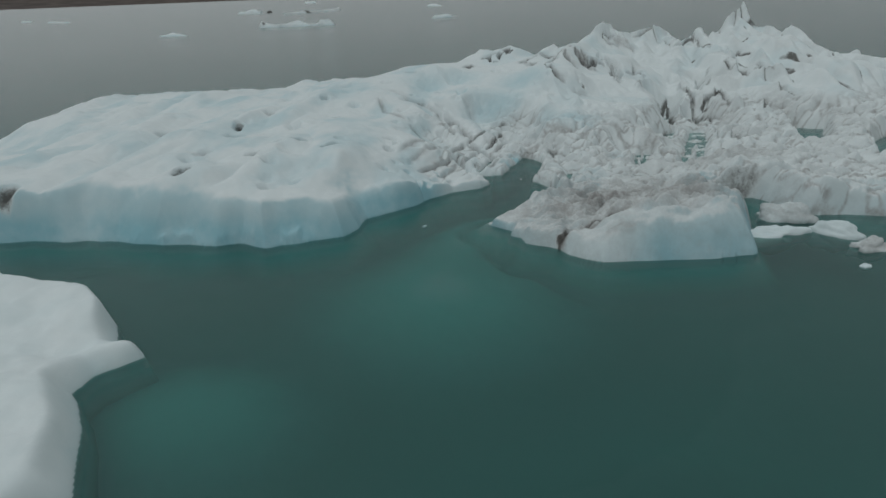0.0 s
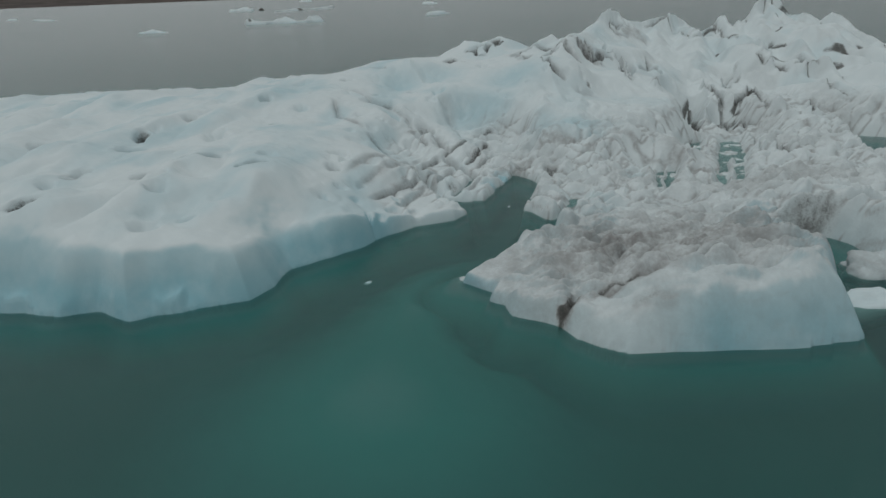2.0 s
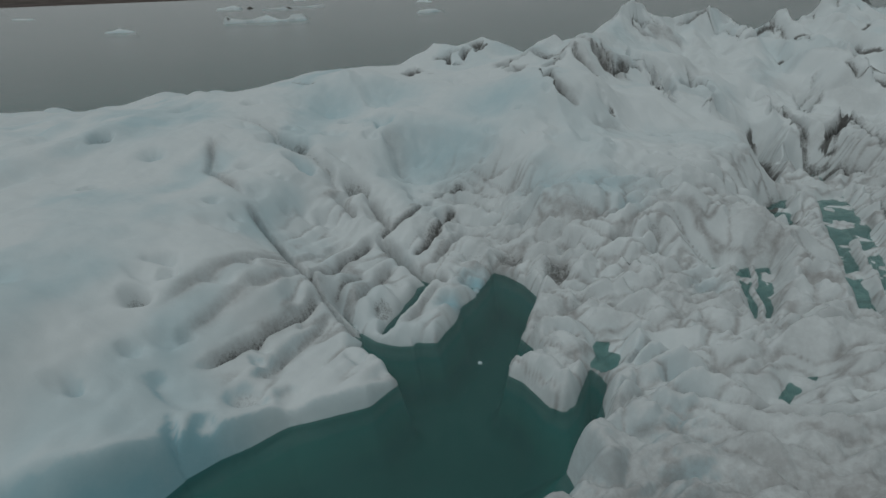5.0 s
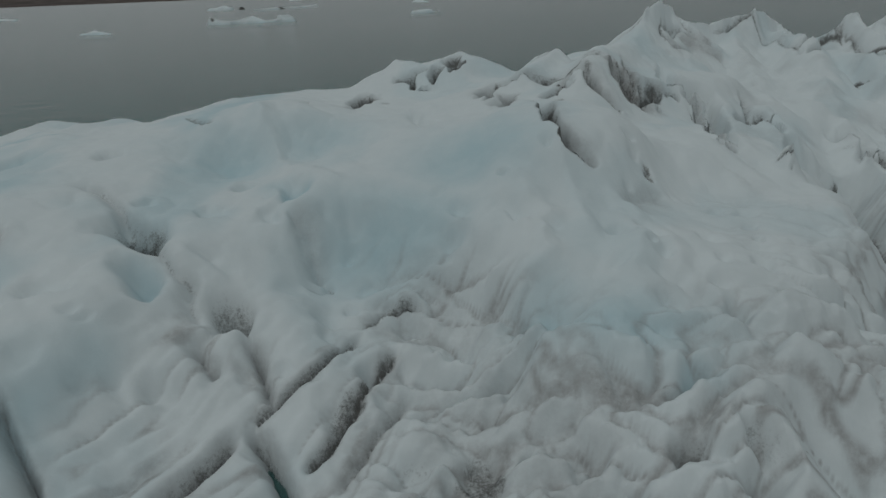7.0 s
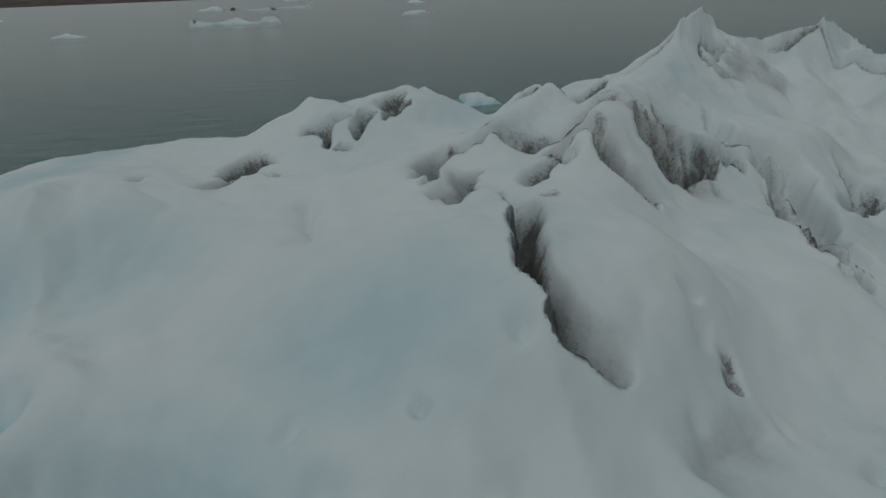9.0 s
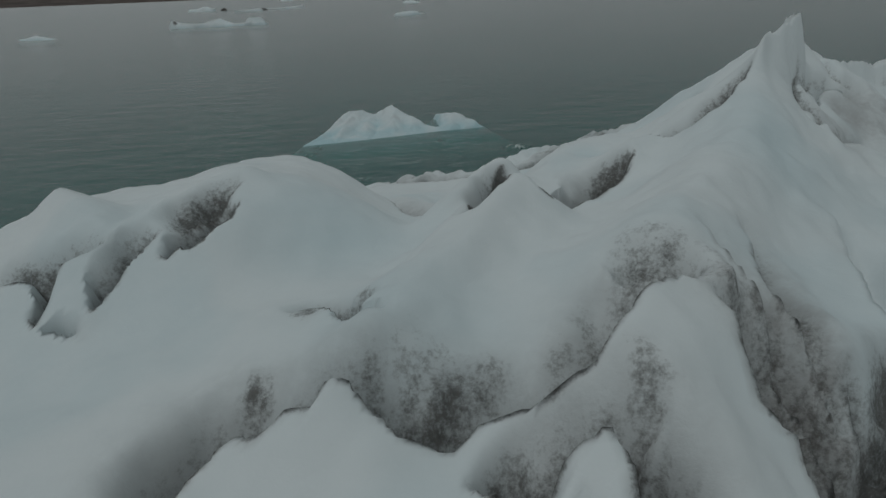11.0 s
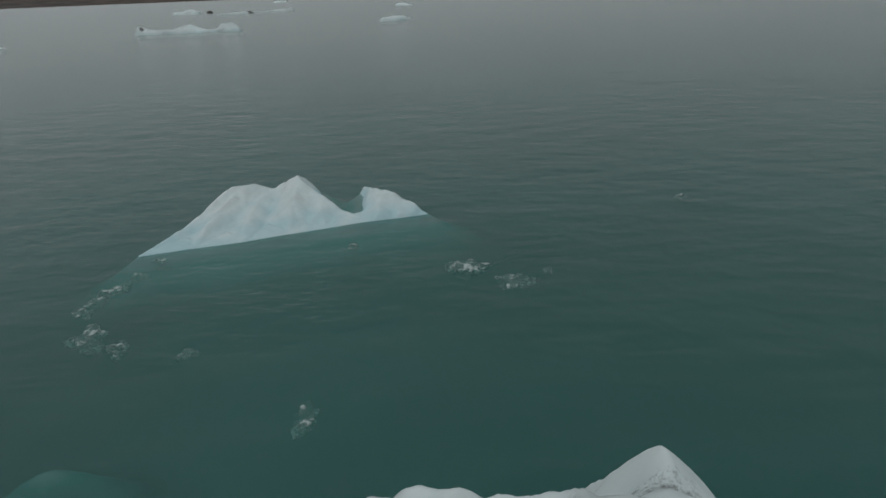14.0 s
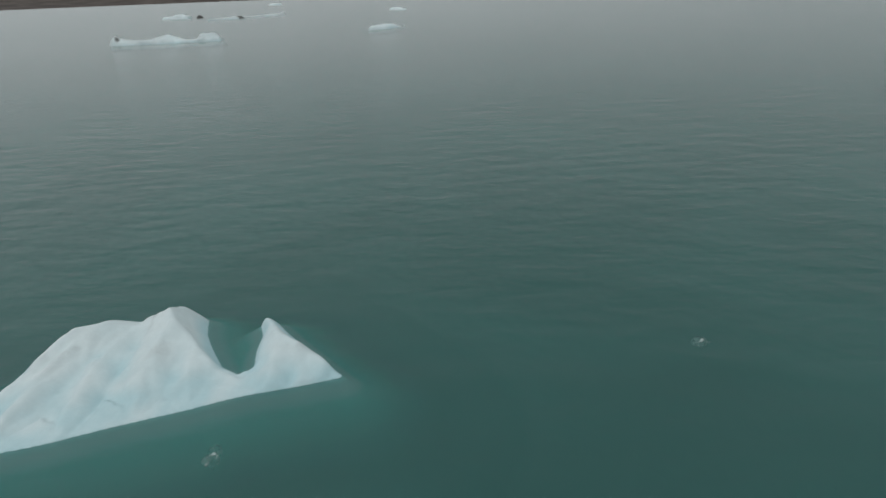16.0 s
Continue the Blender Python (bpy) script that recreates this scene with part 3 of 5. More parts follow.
berg.pit(-18.72, 24.18, 0.3, 0.68, 0.8, 0, 1.2, 10)
berg.pit(-7.99, 26.22, 0.2, 0.41, 0.25)
berg.pit(-7.85, 25.01, 0.3, 0.2)
# Cracks and long furrows that fan out from the inlet.
berg.pit(-1.76, 39.40, 0.42, 0.8, 0.57, 0, 1.6, -35)
berg.pit(-1.09, 37.82, 0.3, 0.4, 0.18, 0.5, 1.5, -40)
berg.pit(0.65, 37.54, 0.22, 0.35, 0.42, 0, 1.6, -30)
berg.pit(-3.97, 43.00, 0.3, 0.3, 0.30)
berg.crease([(-4.13, 41.50), (-2.85, 40.61), (-1.69, 39.41), (-1.03, 38.61), (-0.35, 38.02), (0.20, 37.01)], 0.25, 0.1, 0.2, 0.35, 0.14, 0.2)
berg.crease([(0.18, 36.37), (0.31, 37.17), (0.74, 37.44), (1.24, 36.82), (1.65, 35.79)], 0.22, 0.1, 0.15, 0.2, 0.12, 0.2)
U, V = 0.47 * X + 0.88 * Y, 0.88 * X - 0.47 * Y
planked = smooth(X, -1.7, -0.3) * smooth(X, 4.2, 3.4) * smooth(Y, 28.2, 29) * smooth(Y, 38, 36.5)
berg.h += planked * (0.19 * np.abs(fbm(U * 0.16, V, 0.55, 2, 221, 0.4)) - 0.05)
berg.silt = np.maximum(berg.silt, planked * 0.75 * smooth(np.abs(fbm(U * 0.16, V, 0.55, 2, 221, 0.4)), 0.2, 0.02) * smooth(fbm(X, Y, 1.3, 2, 223), -0.5, 0.2))
# Seams between planks: grit paints the furrows' dark shading along with dirt.
for seam, depth, width, grit in (
    ([(-2.0, 34.96), (-1.71, 34.56), (-1.37, 34.21), (-1.04, 33.87), (-0.56, 33.17), (0.09, 32.25), (0.45, 31.76), (0.75, 31.53), (1.18, 31.14), (1.35, 30.89)], 0.5, 0.07, 0.3),
    ([(-4.2, 39.2), (-3.6, 36.6), (-2.0, 34.96)], 0.25, 0.06, 0.1),
    ([(-1.5, 28.6), (-0.58, 30.0), (-0.24, 30.6), (0.12, 31.1), (0.42, 31.75)], 0.36, 0.06, 0.5),
    ([(-0.5, 28.7), (0.1, 29.9), (0.75, 31.4)], 0.2, 0.09, 0.35),
    ([(0.47, 32.1), (0.88, 32.74), (1.3, 33.5)], 0.3, 0.08, 0.5),
    ([(-0.3, 31.9), (0.18, 32.9), (0.84, 34.5), (1.32, 35.35)], 0.4, 0.08, 0.6),
    ([(1.4, 35.4), (1.75, 35.7), (2.4, 36.5), (3.1, 37.8)], 0.32, 0.055, 0.6),
    ([(1.0, 31.8), (1.5, 33.0), (1.95, 34.3)], 0.28, 0.08, 0.4),
    ([(2.41, 34.5), (2.74, 35.0), (3.3, 36.4), (3.85, 37.4)], 0.32, 0.065, 0.7),
    ([(2.9, 34.0), (3.4, 35.2), (4.0, 36.5)], 0.25, 0.08, 0.4),
    ([(1.35, 35.4), (1.65, 35.21), (1.94, 34.8), (2.22, 34.32), (2.63, 33.84), (3.05, 33.52), (3.43, 33.2)], 0.7, 0.09, 0.5),
    ([(2.72, 33.7), (2.61, 33.1), (2.47, 32.66), (2.23, 32.07), (2.0, 31.53), (1.85, 30.9)], 0.95, 0.13, 0.2),
    ([(2.25, 31.0), (2.8, 32.3), (3.2, 33.2)], 0.22, 0.08, 0.3),
    ([(0.1, 36.9), (0.5, 36.4), (0.7, 36.3)], 0.3, 0.08, 0.3),
    ([(0.9, 37.2), (1.3, 36.7), (1.58, 36.05), (1.73, 35.7)], 0.3, 0.07, 0.3),
    ([(-2.5, 29.6), (-1.3, 31.8), (-0.3, 33.6), (0.5, 35.2)], 0.14, 0.1, 0.25),
    ([(-2.0, 29.0), (-0.8, 31.2), (-0.1, 32.3)], 0.12, 0.1, 0.25),
):
    berg.crease(seam, depth, width, 1.3 * width, grit, 0.1, 0.55, 0.0, False)
berg.pit(4.06, 33.40, 0.28, 0.3, 0.00, 0.9, 1.6, 55)
berg.pit(3.34, 32.11, 0.22, 0.28, 0.06, 0.9, 1.9, 55)
berg.pit(2.95, 35.69, 0.2, 0.3, 0.48, 0, 2.2, 50)
berg.pit(1.82, 31.93, 0.2, 0.2, 0.42, 0, 1.5, 50)
berg.pit(2.07, 33.09, 0.15, 0.15, 0.30)
berg.pit(6.29, 33.51, 0.28, 0.4, 0.54, 0, 1.3, 0)
berg.pit(8.13, 34.18, 0.17, 0.3, 0.48)
berg.pit(4.87, 34.41, 0.2, 0.25, 0.48)
berg.pit(0.38, 28.53, 0.3, 0.2, 0.18)
berg.pit(-0.40, 28.41, 0.3, 0.25, 0.30)
berg.scarp([(7.56, 33.75), (8.02, 33.18), (8.26, 32.93), (8.51, 32.68), (8.79, 32.17)], 0.25, 0.3, 0.3)
berg.crease([(9.73, 32.17), (9.99, 31.58), (9.91, 30.93), (10.19, 30.78)], 0.2, 0.1, 0.2, 0.2, 0.15)
berg.crease([(7.19, 28.81), (8.06, 28.74), (8.53, 28.86), (9.08, 29.17)], 0.22, 0.12, 0.2, 0.1, 0.15)
# Hollows and soft blue domes of the middle.
berg.pit(8.10, 34.09, 0.22, 0.3, 0.42)
berg.pit(9.12, 34.15, 0.28, 0.3, 0.24)
berg.pit(6.21, 33.18, 0.3, 0.4, 0.51, 0, 1.3, 90)
berg.pit(5.05, 34.75, 0.3, 0.3, 0.48)
berg.pit(7.10, 33.04, 0.3, 0.25, 0.18)
berg.pit(8.66, 35.24, 0.3, 0.4, 0.06, 0.45)
berg.pit(9.64, 36.40, 0.25, 0.2, 0.12)
berg.pit(6.65, 36.72, 0.35, 0.35, 0.00, 0.35)
berg.pit(9.86, 34.87, 0.3, 0.2, 0.12)
berg.pit(7.69, 33.44, 0.3, 0.2, 0.12)
berg.pit(9.04, 35.64, 0.2, 0.15)
berg.pit(10.09, 34.55, 0.35, 0.25, 0.12)
berg.pit(8.98, 33.66, 0.3, 0.25, 0.15)
berg.pit(9.76, 32.49, 0.35, 0.3, 0.18, 0.3)
berg.pit(15.59, 41.92, 0.45, 0.7, 0.57, 0, 1.6, 60)
berg.pit(17.01, 40.93, 0.4, 0.5, 0.48, 0, 1.5, 60)
berg.pit(13.90, 36.95, 0.6, 0.6, 0.54, 0, 1.5, 80)
berg.pit(6.66, 31.86, 0.45, 0.25, 0.36)
berg.pit(7.18, 33.87, 0.25, 0.2, 0.18)
berg.pit(5.99, 36.24, 0.25, 0.15, 0.09)
berg.tint(berg.clear, -1.05, 43.51, 1.3, 1.2, 0.52)
berg.tint(berg.clear, 1.29, 44.15, 1.5, 1.1, 0.42)
berg.tint(berg.clear, 3.43, 39.82, 1.9, 1.1, 0.59)
berg.tint(berg.clear, 5.54, 41.63, 1.7, 1.5, 0.49)
berg.tint(berg.clear, 7.68, 36.26, 1.6, 0.8, 0.49, -10)
berg.tint(berg.clear, -5.62, 41.07, 1.2, 0.8, 0.42)
berg.tint(berg.clear, -7.05, 39.44, 1.5, 1.2, 0.32)
berg.tint(berg.clear, 0.90, 41.23, 0.6, 0.5, 0.35)
berg.tint(berg.clear, 6.17, 41.46, 1.2, 1.6, 0.42)
berg.tint(berg.clear, 3.43, 39.64, 1.3, 0.9, 0.42)
berg.tint(berg.clear, 6.54, 36.95, 0.8, 0.8, 0.42)
berg.tint(berg.clear, 6.71, 49.89, 1.2, 1.0, 0.24)
berg.tint(berg.clear, 12.26, 50.54, 0.8, 1.2, 0.24)
berg.tint(berg.clear, 7.67, 47.45, 1,1,0.2)
berg.tint(berg.clear, -0.93, 43.60, 1.6, 1.2, 0.42)
berg.tint(berg.clear, 3.23, 39.92, 1.3, 1.0, 0.35)
berg.pit(3.42, 39.60, 1.1, 0.1)
berg.pit(5.97, 41.41, 1.2, 0.15)
berg.pit(-1.04, 43.54, 0.7, 0.2)
berg.pit(1.21, 44.10, 0.8, 0.12)
berg.pit(6.65, 36.86, 0.6, 0.3)
berg.pit(1.15, 41.29, 0.35, 0.25)
berg.crease([(2.42, 40.59), (3.37, 40.42), (4.34, 40.04), (5.25, 39.32), (5.54, 38.54)], -0.22, 0.3, 0.3)
berg.crease([(6.98, 41.71), (7.46, 40.55), (7.57, 39.66), (7.49, 38.27)], -0.18, 0.35, 0.35)
berg.crease([(6.23, 39.97), (6.88, 39.14), (6.63, 38.01), (6.20, 37.41)], -0.2, 0.25, 0.25)
berg.crease([(-1.00, 46.12), (-0.03, 44.17), (0.94, 42.24), (2.60, 40.81)], -0.2, 0.25, 0.25)
# Dirty creases below the spires; grit also paints soft shade and dark gullies.
berg.scarp([(7.23, 44.74), (7.23, 43.10), (7.19, 41.78), (7.31, 41.08), (7.58, 40.74), (7.83, 40.57), (8.14, 40.43)], 0.8, 0.5, 0.65, 0.4)
berg.scarp([(7.81, 44.49), (8.19, 45.21), (8.37, 45.32), (8.40, 45.15)], 0.42, 0.5, 0.75)
berg.scarp([(9.05, 46.03), (9.09, 45.47), (9.10, 45.03), (9.39, 44.86), (9.72, 44.83), (10.25, 44.98)], 0.66, 0.4, 0.70)
berg.scarp([(10.10, 47.67), (10.04, 46.36), (10.31, 46.20), (10.38, 45.81), (10.74, 45.87), (10.98, 46.08)], 0.60, 0.6, 0.65, 0.5)
berg.scarp([(10.93, 47.12), (11.17, 46.64), (11.60, 46.74), (11.97, 47.02)], 0.48, 0.4, 0.70, 0.4)
berg.scarp([(12.62, 50.00), (11.93, 47.63), (12.15, 47.29), (12.62, 47.36), (12.91, 47.24), (13.24, 47.45)], 0.66, 0.7, 0.15)
berg.scarp([(12.46, 47.07), (12.92, 46.92), (13.00, 46.31), (12.23, 44.02), (12.36, 43.43), (12.41, 43.05)], 0.72, 0.5, 0.55)
berg.scarp([(12.62, 46.92), (12.87, 46.41), (12.10, 44.06), (12.18, 43.69)], 0.24, 0.15, 0.65)
berg.scarp([(16.14, 53.35), (16.23, 52.19)], 0.36, 0.7, 0.12)
berg.scarp([(14.22, 45.98), (14.57, 45.96), (14.93, 46.02), (15.80, 47.14)], 0.60, 0.5, 0.65)
berg.scarp([(13.58, 42.76), (13.65, 42.41), (15.09, 43.82)], 0.36, 0.2, 0.75)
berg.scarp([(19.42, 52.22), (19.99, 52.25), (21.70, 54.07)], 0.48, 0.35, 0.70)
berg.scarp([(13.50, 52.52), (13.95, 52.70), (14.86, 53.61), (15.59, 53.45)], 0.36, 0.25, 0.45)
berg.scarp([(7.14, 46.18), (7.48, 46.74), (7.62, 46.68)], 0.30, 0.3, 0.65)
berg.scarp([(15.73, 43.84), (15.48, 42.56), (15.09, 41.09), (15.32, 40.42), (15.60, 40.46)], 0.72, 0.5, 0.90)
berg.scarp([(17.48, 45.00), (18.13, 45.81), (18.40, 45.85)], 0.36, 0.35, 0.45)
berg.scarp([(20.01, 48.14), (19.51, 46.64), (19.07, 45.08), (19.40, 45.03)], 0.60, 0.7, 0.25)
berg.scarp([(18.19, 42.49), (18.29, 41.96), (19.48, 43.03), (19.96, 43.34)], 0.60, 0.55, 0.90)
berg.scarp([(17.10, 42.52), (16.92, 41.35), (17.31, 40.96), (17.37, 40.25)], 0.66, 0.5, 0.85)
berg.scarp([(17.92, 42.89), (17.68, 41.34), (18.18, 40.79), (18.39, 40.19)], 0.42, 0.3, 0.75)
berg.scarp([(22.61, 48.64), (23.80, 49.69), (24.02, 49.49)], 0.42, 0.3, 0.85)
berg.scarp([(19.93, 46.52), (20.21, 46.46), (20.61, 46.45)], 0.36, 0.5, 0.2)
berg.scarp([(22.00, 52.86), (21.44, 50.88), (21.95, 50.65)], 0.42, 0.3, 0.75)
berg.scarp([(21.55, 46.24), (23.00, 48.28), (23.51, 48.66)], 0.48, 0.3, 0.85)
berg.scarp([(21.21, 46.85), (21.65, 45.88)], 0.65, 0.54, 0.90, 0.00)
berg.scarp([(18.43, 41.74), (19.77, 43.33), (20.83, 44.98)], 0.54, 0.46, 0.95, 0.00)
berg.scarp([(18.16, 45.84), (17.87, 44.01), (17.63, 42.15)], 0.49, 0.45, 0.65, 0.00)
berg.scarp([(15.63, 41.37), (15.72, 40.71)], 0.54, 0.54, 1.00, 0.00)
berg.scarp([(17.22, 41.42), (17.39, 40.90), (17.57, 40.16)], 0.65, 0.63, 1.05, 0.00)
berg.scarp([(17.94, 41.25), (18.26, 40.44), (18.84, 39.98)], 0.54, 0.46, 0.75, 0.00)
berg.scarp([(22.23, 41.69), (22.07, 40.92), (22.44, 40.87)], 0.43, 0.46, 0.85, 0.00)
berg.scarp([(13.72, 38.29), (14.02, 37.66), (15.48, 39.16)], 0.43, 0.60, 1.00, 0.00)
berg.scarp([(17.86, 36.74), (17.30, 34.60), (17.12, 33.48)], 0.32, 0.52, 0.55, 0.00)
berg.scarp([(4.72, 21.56), (4.38, 21.12), (4.19, 21.07), (4.06, 21.01)], 0.27, 0.57, 0.70, 1.00)
berg.crease([(4.53, 21.23), (5.76, 20.99), (7.53, 21.63), (8.72, 22.55)], 0.15, 0.1, 0.2, 0.2, 0.2, 0.9)
berg.scarp([(24.05, 43.94), (23.28, 41.57), (24.20, 41.13)], 0.43, 0.54, 0.55, 0.00)
berg.scarp([(23.41, 46.44), (23.27, 44.39)], 0.43, 0.63, 0.65, 0.00)
berg.scarp([(1.91, 46.08), (2.26, 47.19), (2.61, 48.77)], 0.41, 0.60, 0.80, 0.30)
berg.scarp([(3.06, 49.21), (3.73, 49.13), (4.55, 49.15)], 0.41, 0.54, 0.75, 0.00)
berg.scarp([(5.04, 49.28), (5.37, 49.91), (5.72, 50.49)], 0.32, 0.46, 0.75, 0.00)
berg.scarp([(-2.69, 45.32), (-1.84, 44.61), (-1.70, 44.76)], 0.27, 0.54, 0.80, 0.00)
berg.crease([(3.82, 45.91), (4.12, 44.76), (4.49, 43.88)], 0.35, 0.2, 0.3, 0.3, 0.2)
berg.scarp([(5.81, 45.34), (5.96, 45.20), (6.26, 45.28), (6.54, 46.47)], 0.27, 0.52, 0.50, 0.00)
berg.crease([(1.21, 39.98), (1.61, 39.90), (1.73, 39.66), (2.16, 39.16)], 0.25, 0.2, 0.2, 0.2, 0.2, 0.3)
berg.pit(8.24, 38.64, 0.22, 0.25, 0.24)
berg.pit(9.27, 41.39, 0.15, 0.15, 0.18)
berg.pit(9.59, 41.35, 0.1, 0.15, 0.54)
berg.pit(1.28, 40.93, 0.35, 0.3, 0.06, 0.8)
berg.pit(2.22, 39.15, 0.15, 0.15, 0.36)
berg.pit(9.67, 37.19, 0.2, 0.2, 0.18)
berg.pit(0.56, 37.67, 0.45, 0.5, 0.42)
berg.scarp([(10.91, 46.36), (11.33, 46.41), (11.76, 46.58)], 0.39, 0.57, 0.73, 0.40)
berg.scarp([(11.91, 46.91), (12.21, 46.92), (12.40, 46.80)], 0.39, 0.47, 0.63, 0.00)
berg.scarp([(6.02, 45.42), (6.29, 45.74), (6.55, 46.29), (6.74, 46.62)], 0.78, 0.67, 0.73, 0.40)
berg.scarp([(6.76, 44.12), (6.85, 44.74), (6.99, 45.43), (7.13, 45.75)], 0.45, 0.54, 0.55, 0.60)
berg.scarp([(7.00, 47.88), (7.29, 47.41), (7.42, 47.46)], 0.39, 0.47, 0.73, 0.00)
berg.scarp([(6.29, 44.55), (6.42, 44.65), (6.58, 44.34)], 0.39, 0.57, 0.63, 0.40)
berg.scarp([(7.85, 44.03), (7.97, 44.08), (8.02, 44.21)], 0.39, 0.57, 0.63, 0.00)
berg.scarp([(9.13, 50.78), (9.23, 50.22), (9.65, 50.26), (10.03, 50.49), (10.41, 50.87), (10.80, 51.28)], 0.91, 0.81, 0.65, 0.30)
berg.scarp([(6.32, 54.63), (6.98, 53.14), (7.50, 52.27), (7.75, 52.17)], 0.54, 0.78, 0.55, 0.40)
# Dark slots: grit paints their deep shade and standing water.
berg.pit(15.66, 41.86, 0.4, 0.9, 0.30, 0, 1.8, 75)
berg.pit(17.65, 41.90, 0.4, 0.7, 0.27, 0, 1.6, 60)
berg.pit(17.60, 41.11, 0.3, 0.6, 0.27, 0, 1.5, 60)
berg.scarp([(2.99, 37.67), (3.27, 38.00), (3.53, 38.30), (3.90, 38.33), (4.32, 38.19)], 0.35, 0.4, 0.6, 0.3)
berg.scarp([(0.41, 37.51), (0.67, 37.45), (0.99, 37.51), (0.97, 37.74)], 0.4, 0.35, 0.7)
berg.scarp([(1.58, 38.89), (2.02, 38.83), (2.31, 39.14)], 0.15, 0.25, 0.35)
berg.crease([(6.40, 39.18), (6.34, 38.35), (6.09, 37.71), (5.90, 37.17)], -0.15, 0.25, 0.25)
berg.crease([(8.84, 40.41), (8.81, 39.42), (8.30, 37.84), (7.92, 37.03)], -0.15, 0.3, 0.3)
berg.crease([(7.89, 39.23), (7.73, 38.05), (7.34, 37.07)], 0.15, 0.3, 0.3)
berg.pit(9.00, 34.24, 0.2, 0.3, 0.36)
berg.pit(8.08, 34.18, 0.2, 0.28, 0.36)
berg.pit(10.15, 34.48, 0.28, 0.3, 0.18)
berg.pit(8.86, 33.65, 0.28, 0.35, 0.30)
berg.pit(6.65, 34.32, 0.25, 0.25, 0.24)
berg.pit(5.18, 34.47, 0.32, 0.3, 0.54)
berg.pit(4.16, 34.58, 0.28, 0.3, 0.30)
berg.pit(9.70, 36.46, 0.25, 0.28, 0.06)
berg.pit(-1.22, 38.17, 0.33, 0.4, 0.06, 0.4, 1.4, -40)
berg.pit(0.60, 37.44, 0.25, 0.35, 0.54)
berg.pit(0.57, 36.24, 0.25, 0.2, 0.06)
berg.pit(-0.21, 41.77, 0.25, 0.3, 0.18, 0.2)
berg.pit(1.25, 40.64, 0.22, 0.25, 0.00, 0.3)
berg.crease([(8.97, 37.45), (9.16, 36.85), (9.33, 36.53)], 0.18, 0.1, 0.2)
berg.crease([(5.58, 36.79), (5.75, 35.69), (5.96, 35.26)], 0.15, 0.12, 0.2)
berg.crease([(6.54, 35.09), (6.71, 34.63), (7.03, 34.27)], 0.15, 0.12, 0.2, 0.1, 0.1)
# Cone tips with crisp rims and dirty walls behind them.
berg.scarp([(6.39, 45.99), (6.41, 46.25), (6.55, 46.46), (6.88, 46.30), (7.02, 46.36), (7.20, 46.47), (7.35, 46.53), (7.49, 46.48), (7.67, 46.35), (7.85, 46.24), (8.01, 46.19), (8.21, 46.31), (8.43, 46.28), (8.63, 46.24), (8.90, 46.30), (9.19, 46.51), (9.45, 46.79), (9.61, 46.86), (9.67, 46.82)], 0.75, 0.75, 0.6, 0.3)
berg.scarp([(8.03, 45.99), (8.30, 45.75), (8.57, 45.50), (8.89, 45.71), (8.98, 45.59), (8.98, 45.25), (9.09, 45.04), (9.32, 44.91), (9.52, 44.84), (9.86, 44.72)], 0.7, 0.65, 0.68, 0.3)
berg.scarp([(9.88, 46.98), (9.98, 46.69), (10.02, 46.29), (10.27, 46.15), (10.33, 45.78), (10.58, 45.76)], 0.6, 0.95, 0.62, 0.6)
berg.scarp([(10.37, 45.80), (10.98, 46.21), (11.33, 46.41), (11.75, 46.56)], 0.3, 0.5, 0.5, 0.3)
berg.scarp([(3.64, 48.71), (3.96, 48.56), (3.96, 49.01), (3.92, 49.60)], 0.6, 0.5, 0.8, 0.3)
berg.scarp([(4.43, 48.61), (4.54, 48.60), (4.72, 48.88), (4.81, 49.14), (4.99, 49.58)], 0.55, 0.45, 0.8, 0.3)
berg.scarp([(4.99, 49.10), (5.14, 49.04), (5.37, 49.28), (5.57, 49.67), (5.59, 50.28)], 0.5, 0.42, 0.75, 0.3)
berg.scarp([(8.38, 49.09), (8.57, 49.28), (8.71, 49.50), (8.82, 49.67), (8.89, 50.61), (8.97, 51.14)], 0.95, 0.5, 0.95, 0.2)
berg.scarp([(4.64, 59.76), (5.46, 59.37), (7.16, 57.64), (7.67, 57.70), (8.78, 57.42), (9.67, 57.17), (10.23, 57.17), (10.75, 57.52), (11.35, 58.06), (11.76, 58.24), (12.18, 58.11), (12.91, 58.10)], 0.38, 0.5, 0.85, 0.5)
berg.tint(berg.dirt_shade, 9.70, 47.52, 0.3, 0.5, 0.42, 20)
berg.tint(berg.dirt_shade, 9.44, 47.15, 0.3, 0.4, 0.4)
berg.tint(berg.dirt_shade, 10.08, 47.18, 0.35, 0.5, 0.36)
berg.tint(berg.dirt_shade, 9.09, 45.92, 0.13, 0.4, 0.42)
berg.tint(berg.dirt_shade, 9.03, 45.53, 0.13, 0.3, 0.45)
berg.tint(berg.dirt_shade, 10.41, 46.36, 0.35, 0.5, 0.38)
berg.tint(berg.dirt_shade, 10.71, 46.26, 0.4, 0.4, 0.38)
berg.scarp([(11.28, 53.64), (11.44, 53.65), (11.88, 54.07), (12.38, 54.33), (12.70, 54.41), (12.99, 54.42), (13.17, 54.44)], 0.35, 0.42, 0.9)
# Flutes of the tall spire and the furrow along the back rim.
berg.crease([(13.44, 52.58), (13.46, 52.40), (13.55, 52.14), (13.89, 51.85)], 0.35, 0.1, 0.2, 0.6, 0.15)
berg.crease([(15.22, 54.83), (15.15, 53.97), (15.69, 53.74)], 0.3, 0.1, 0.2, 0.4, 0.15)
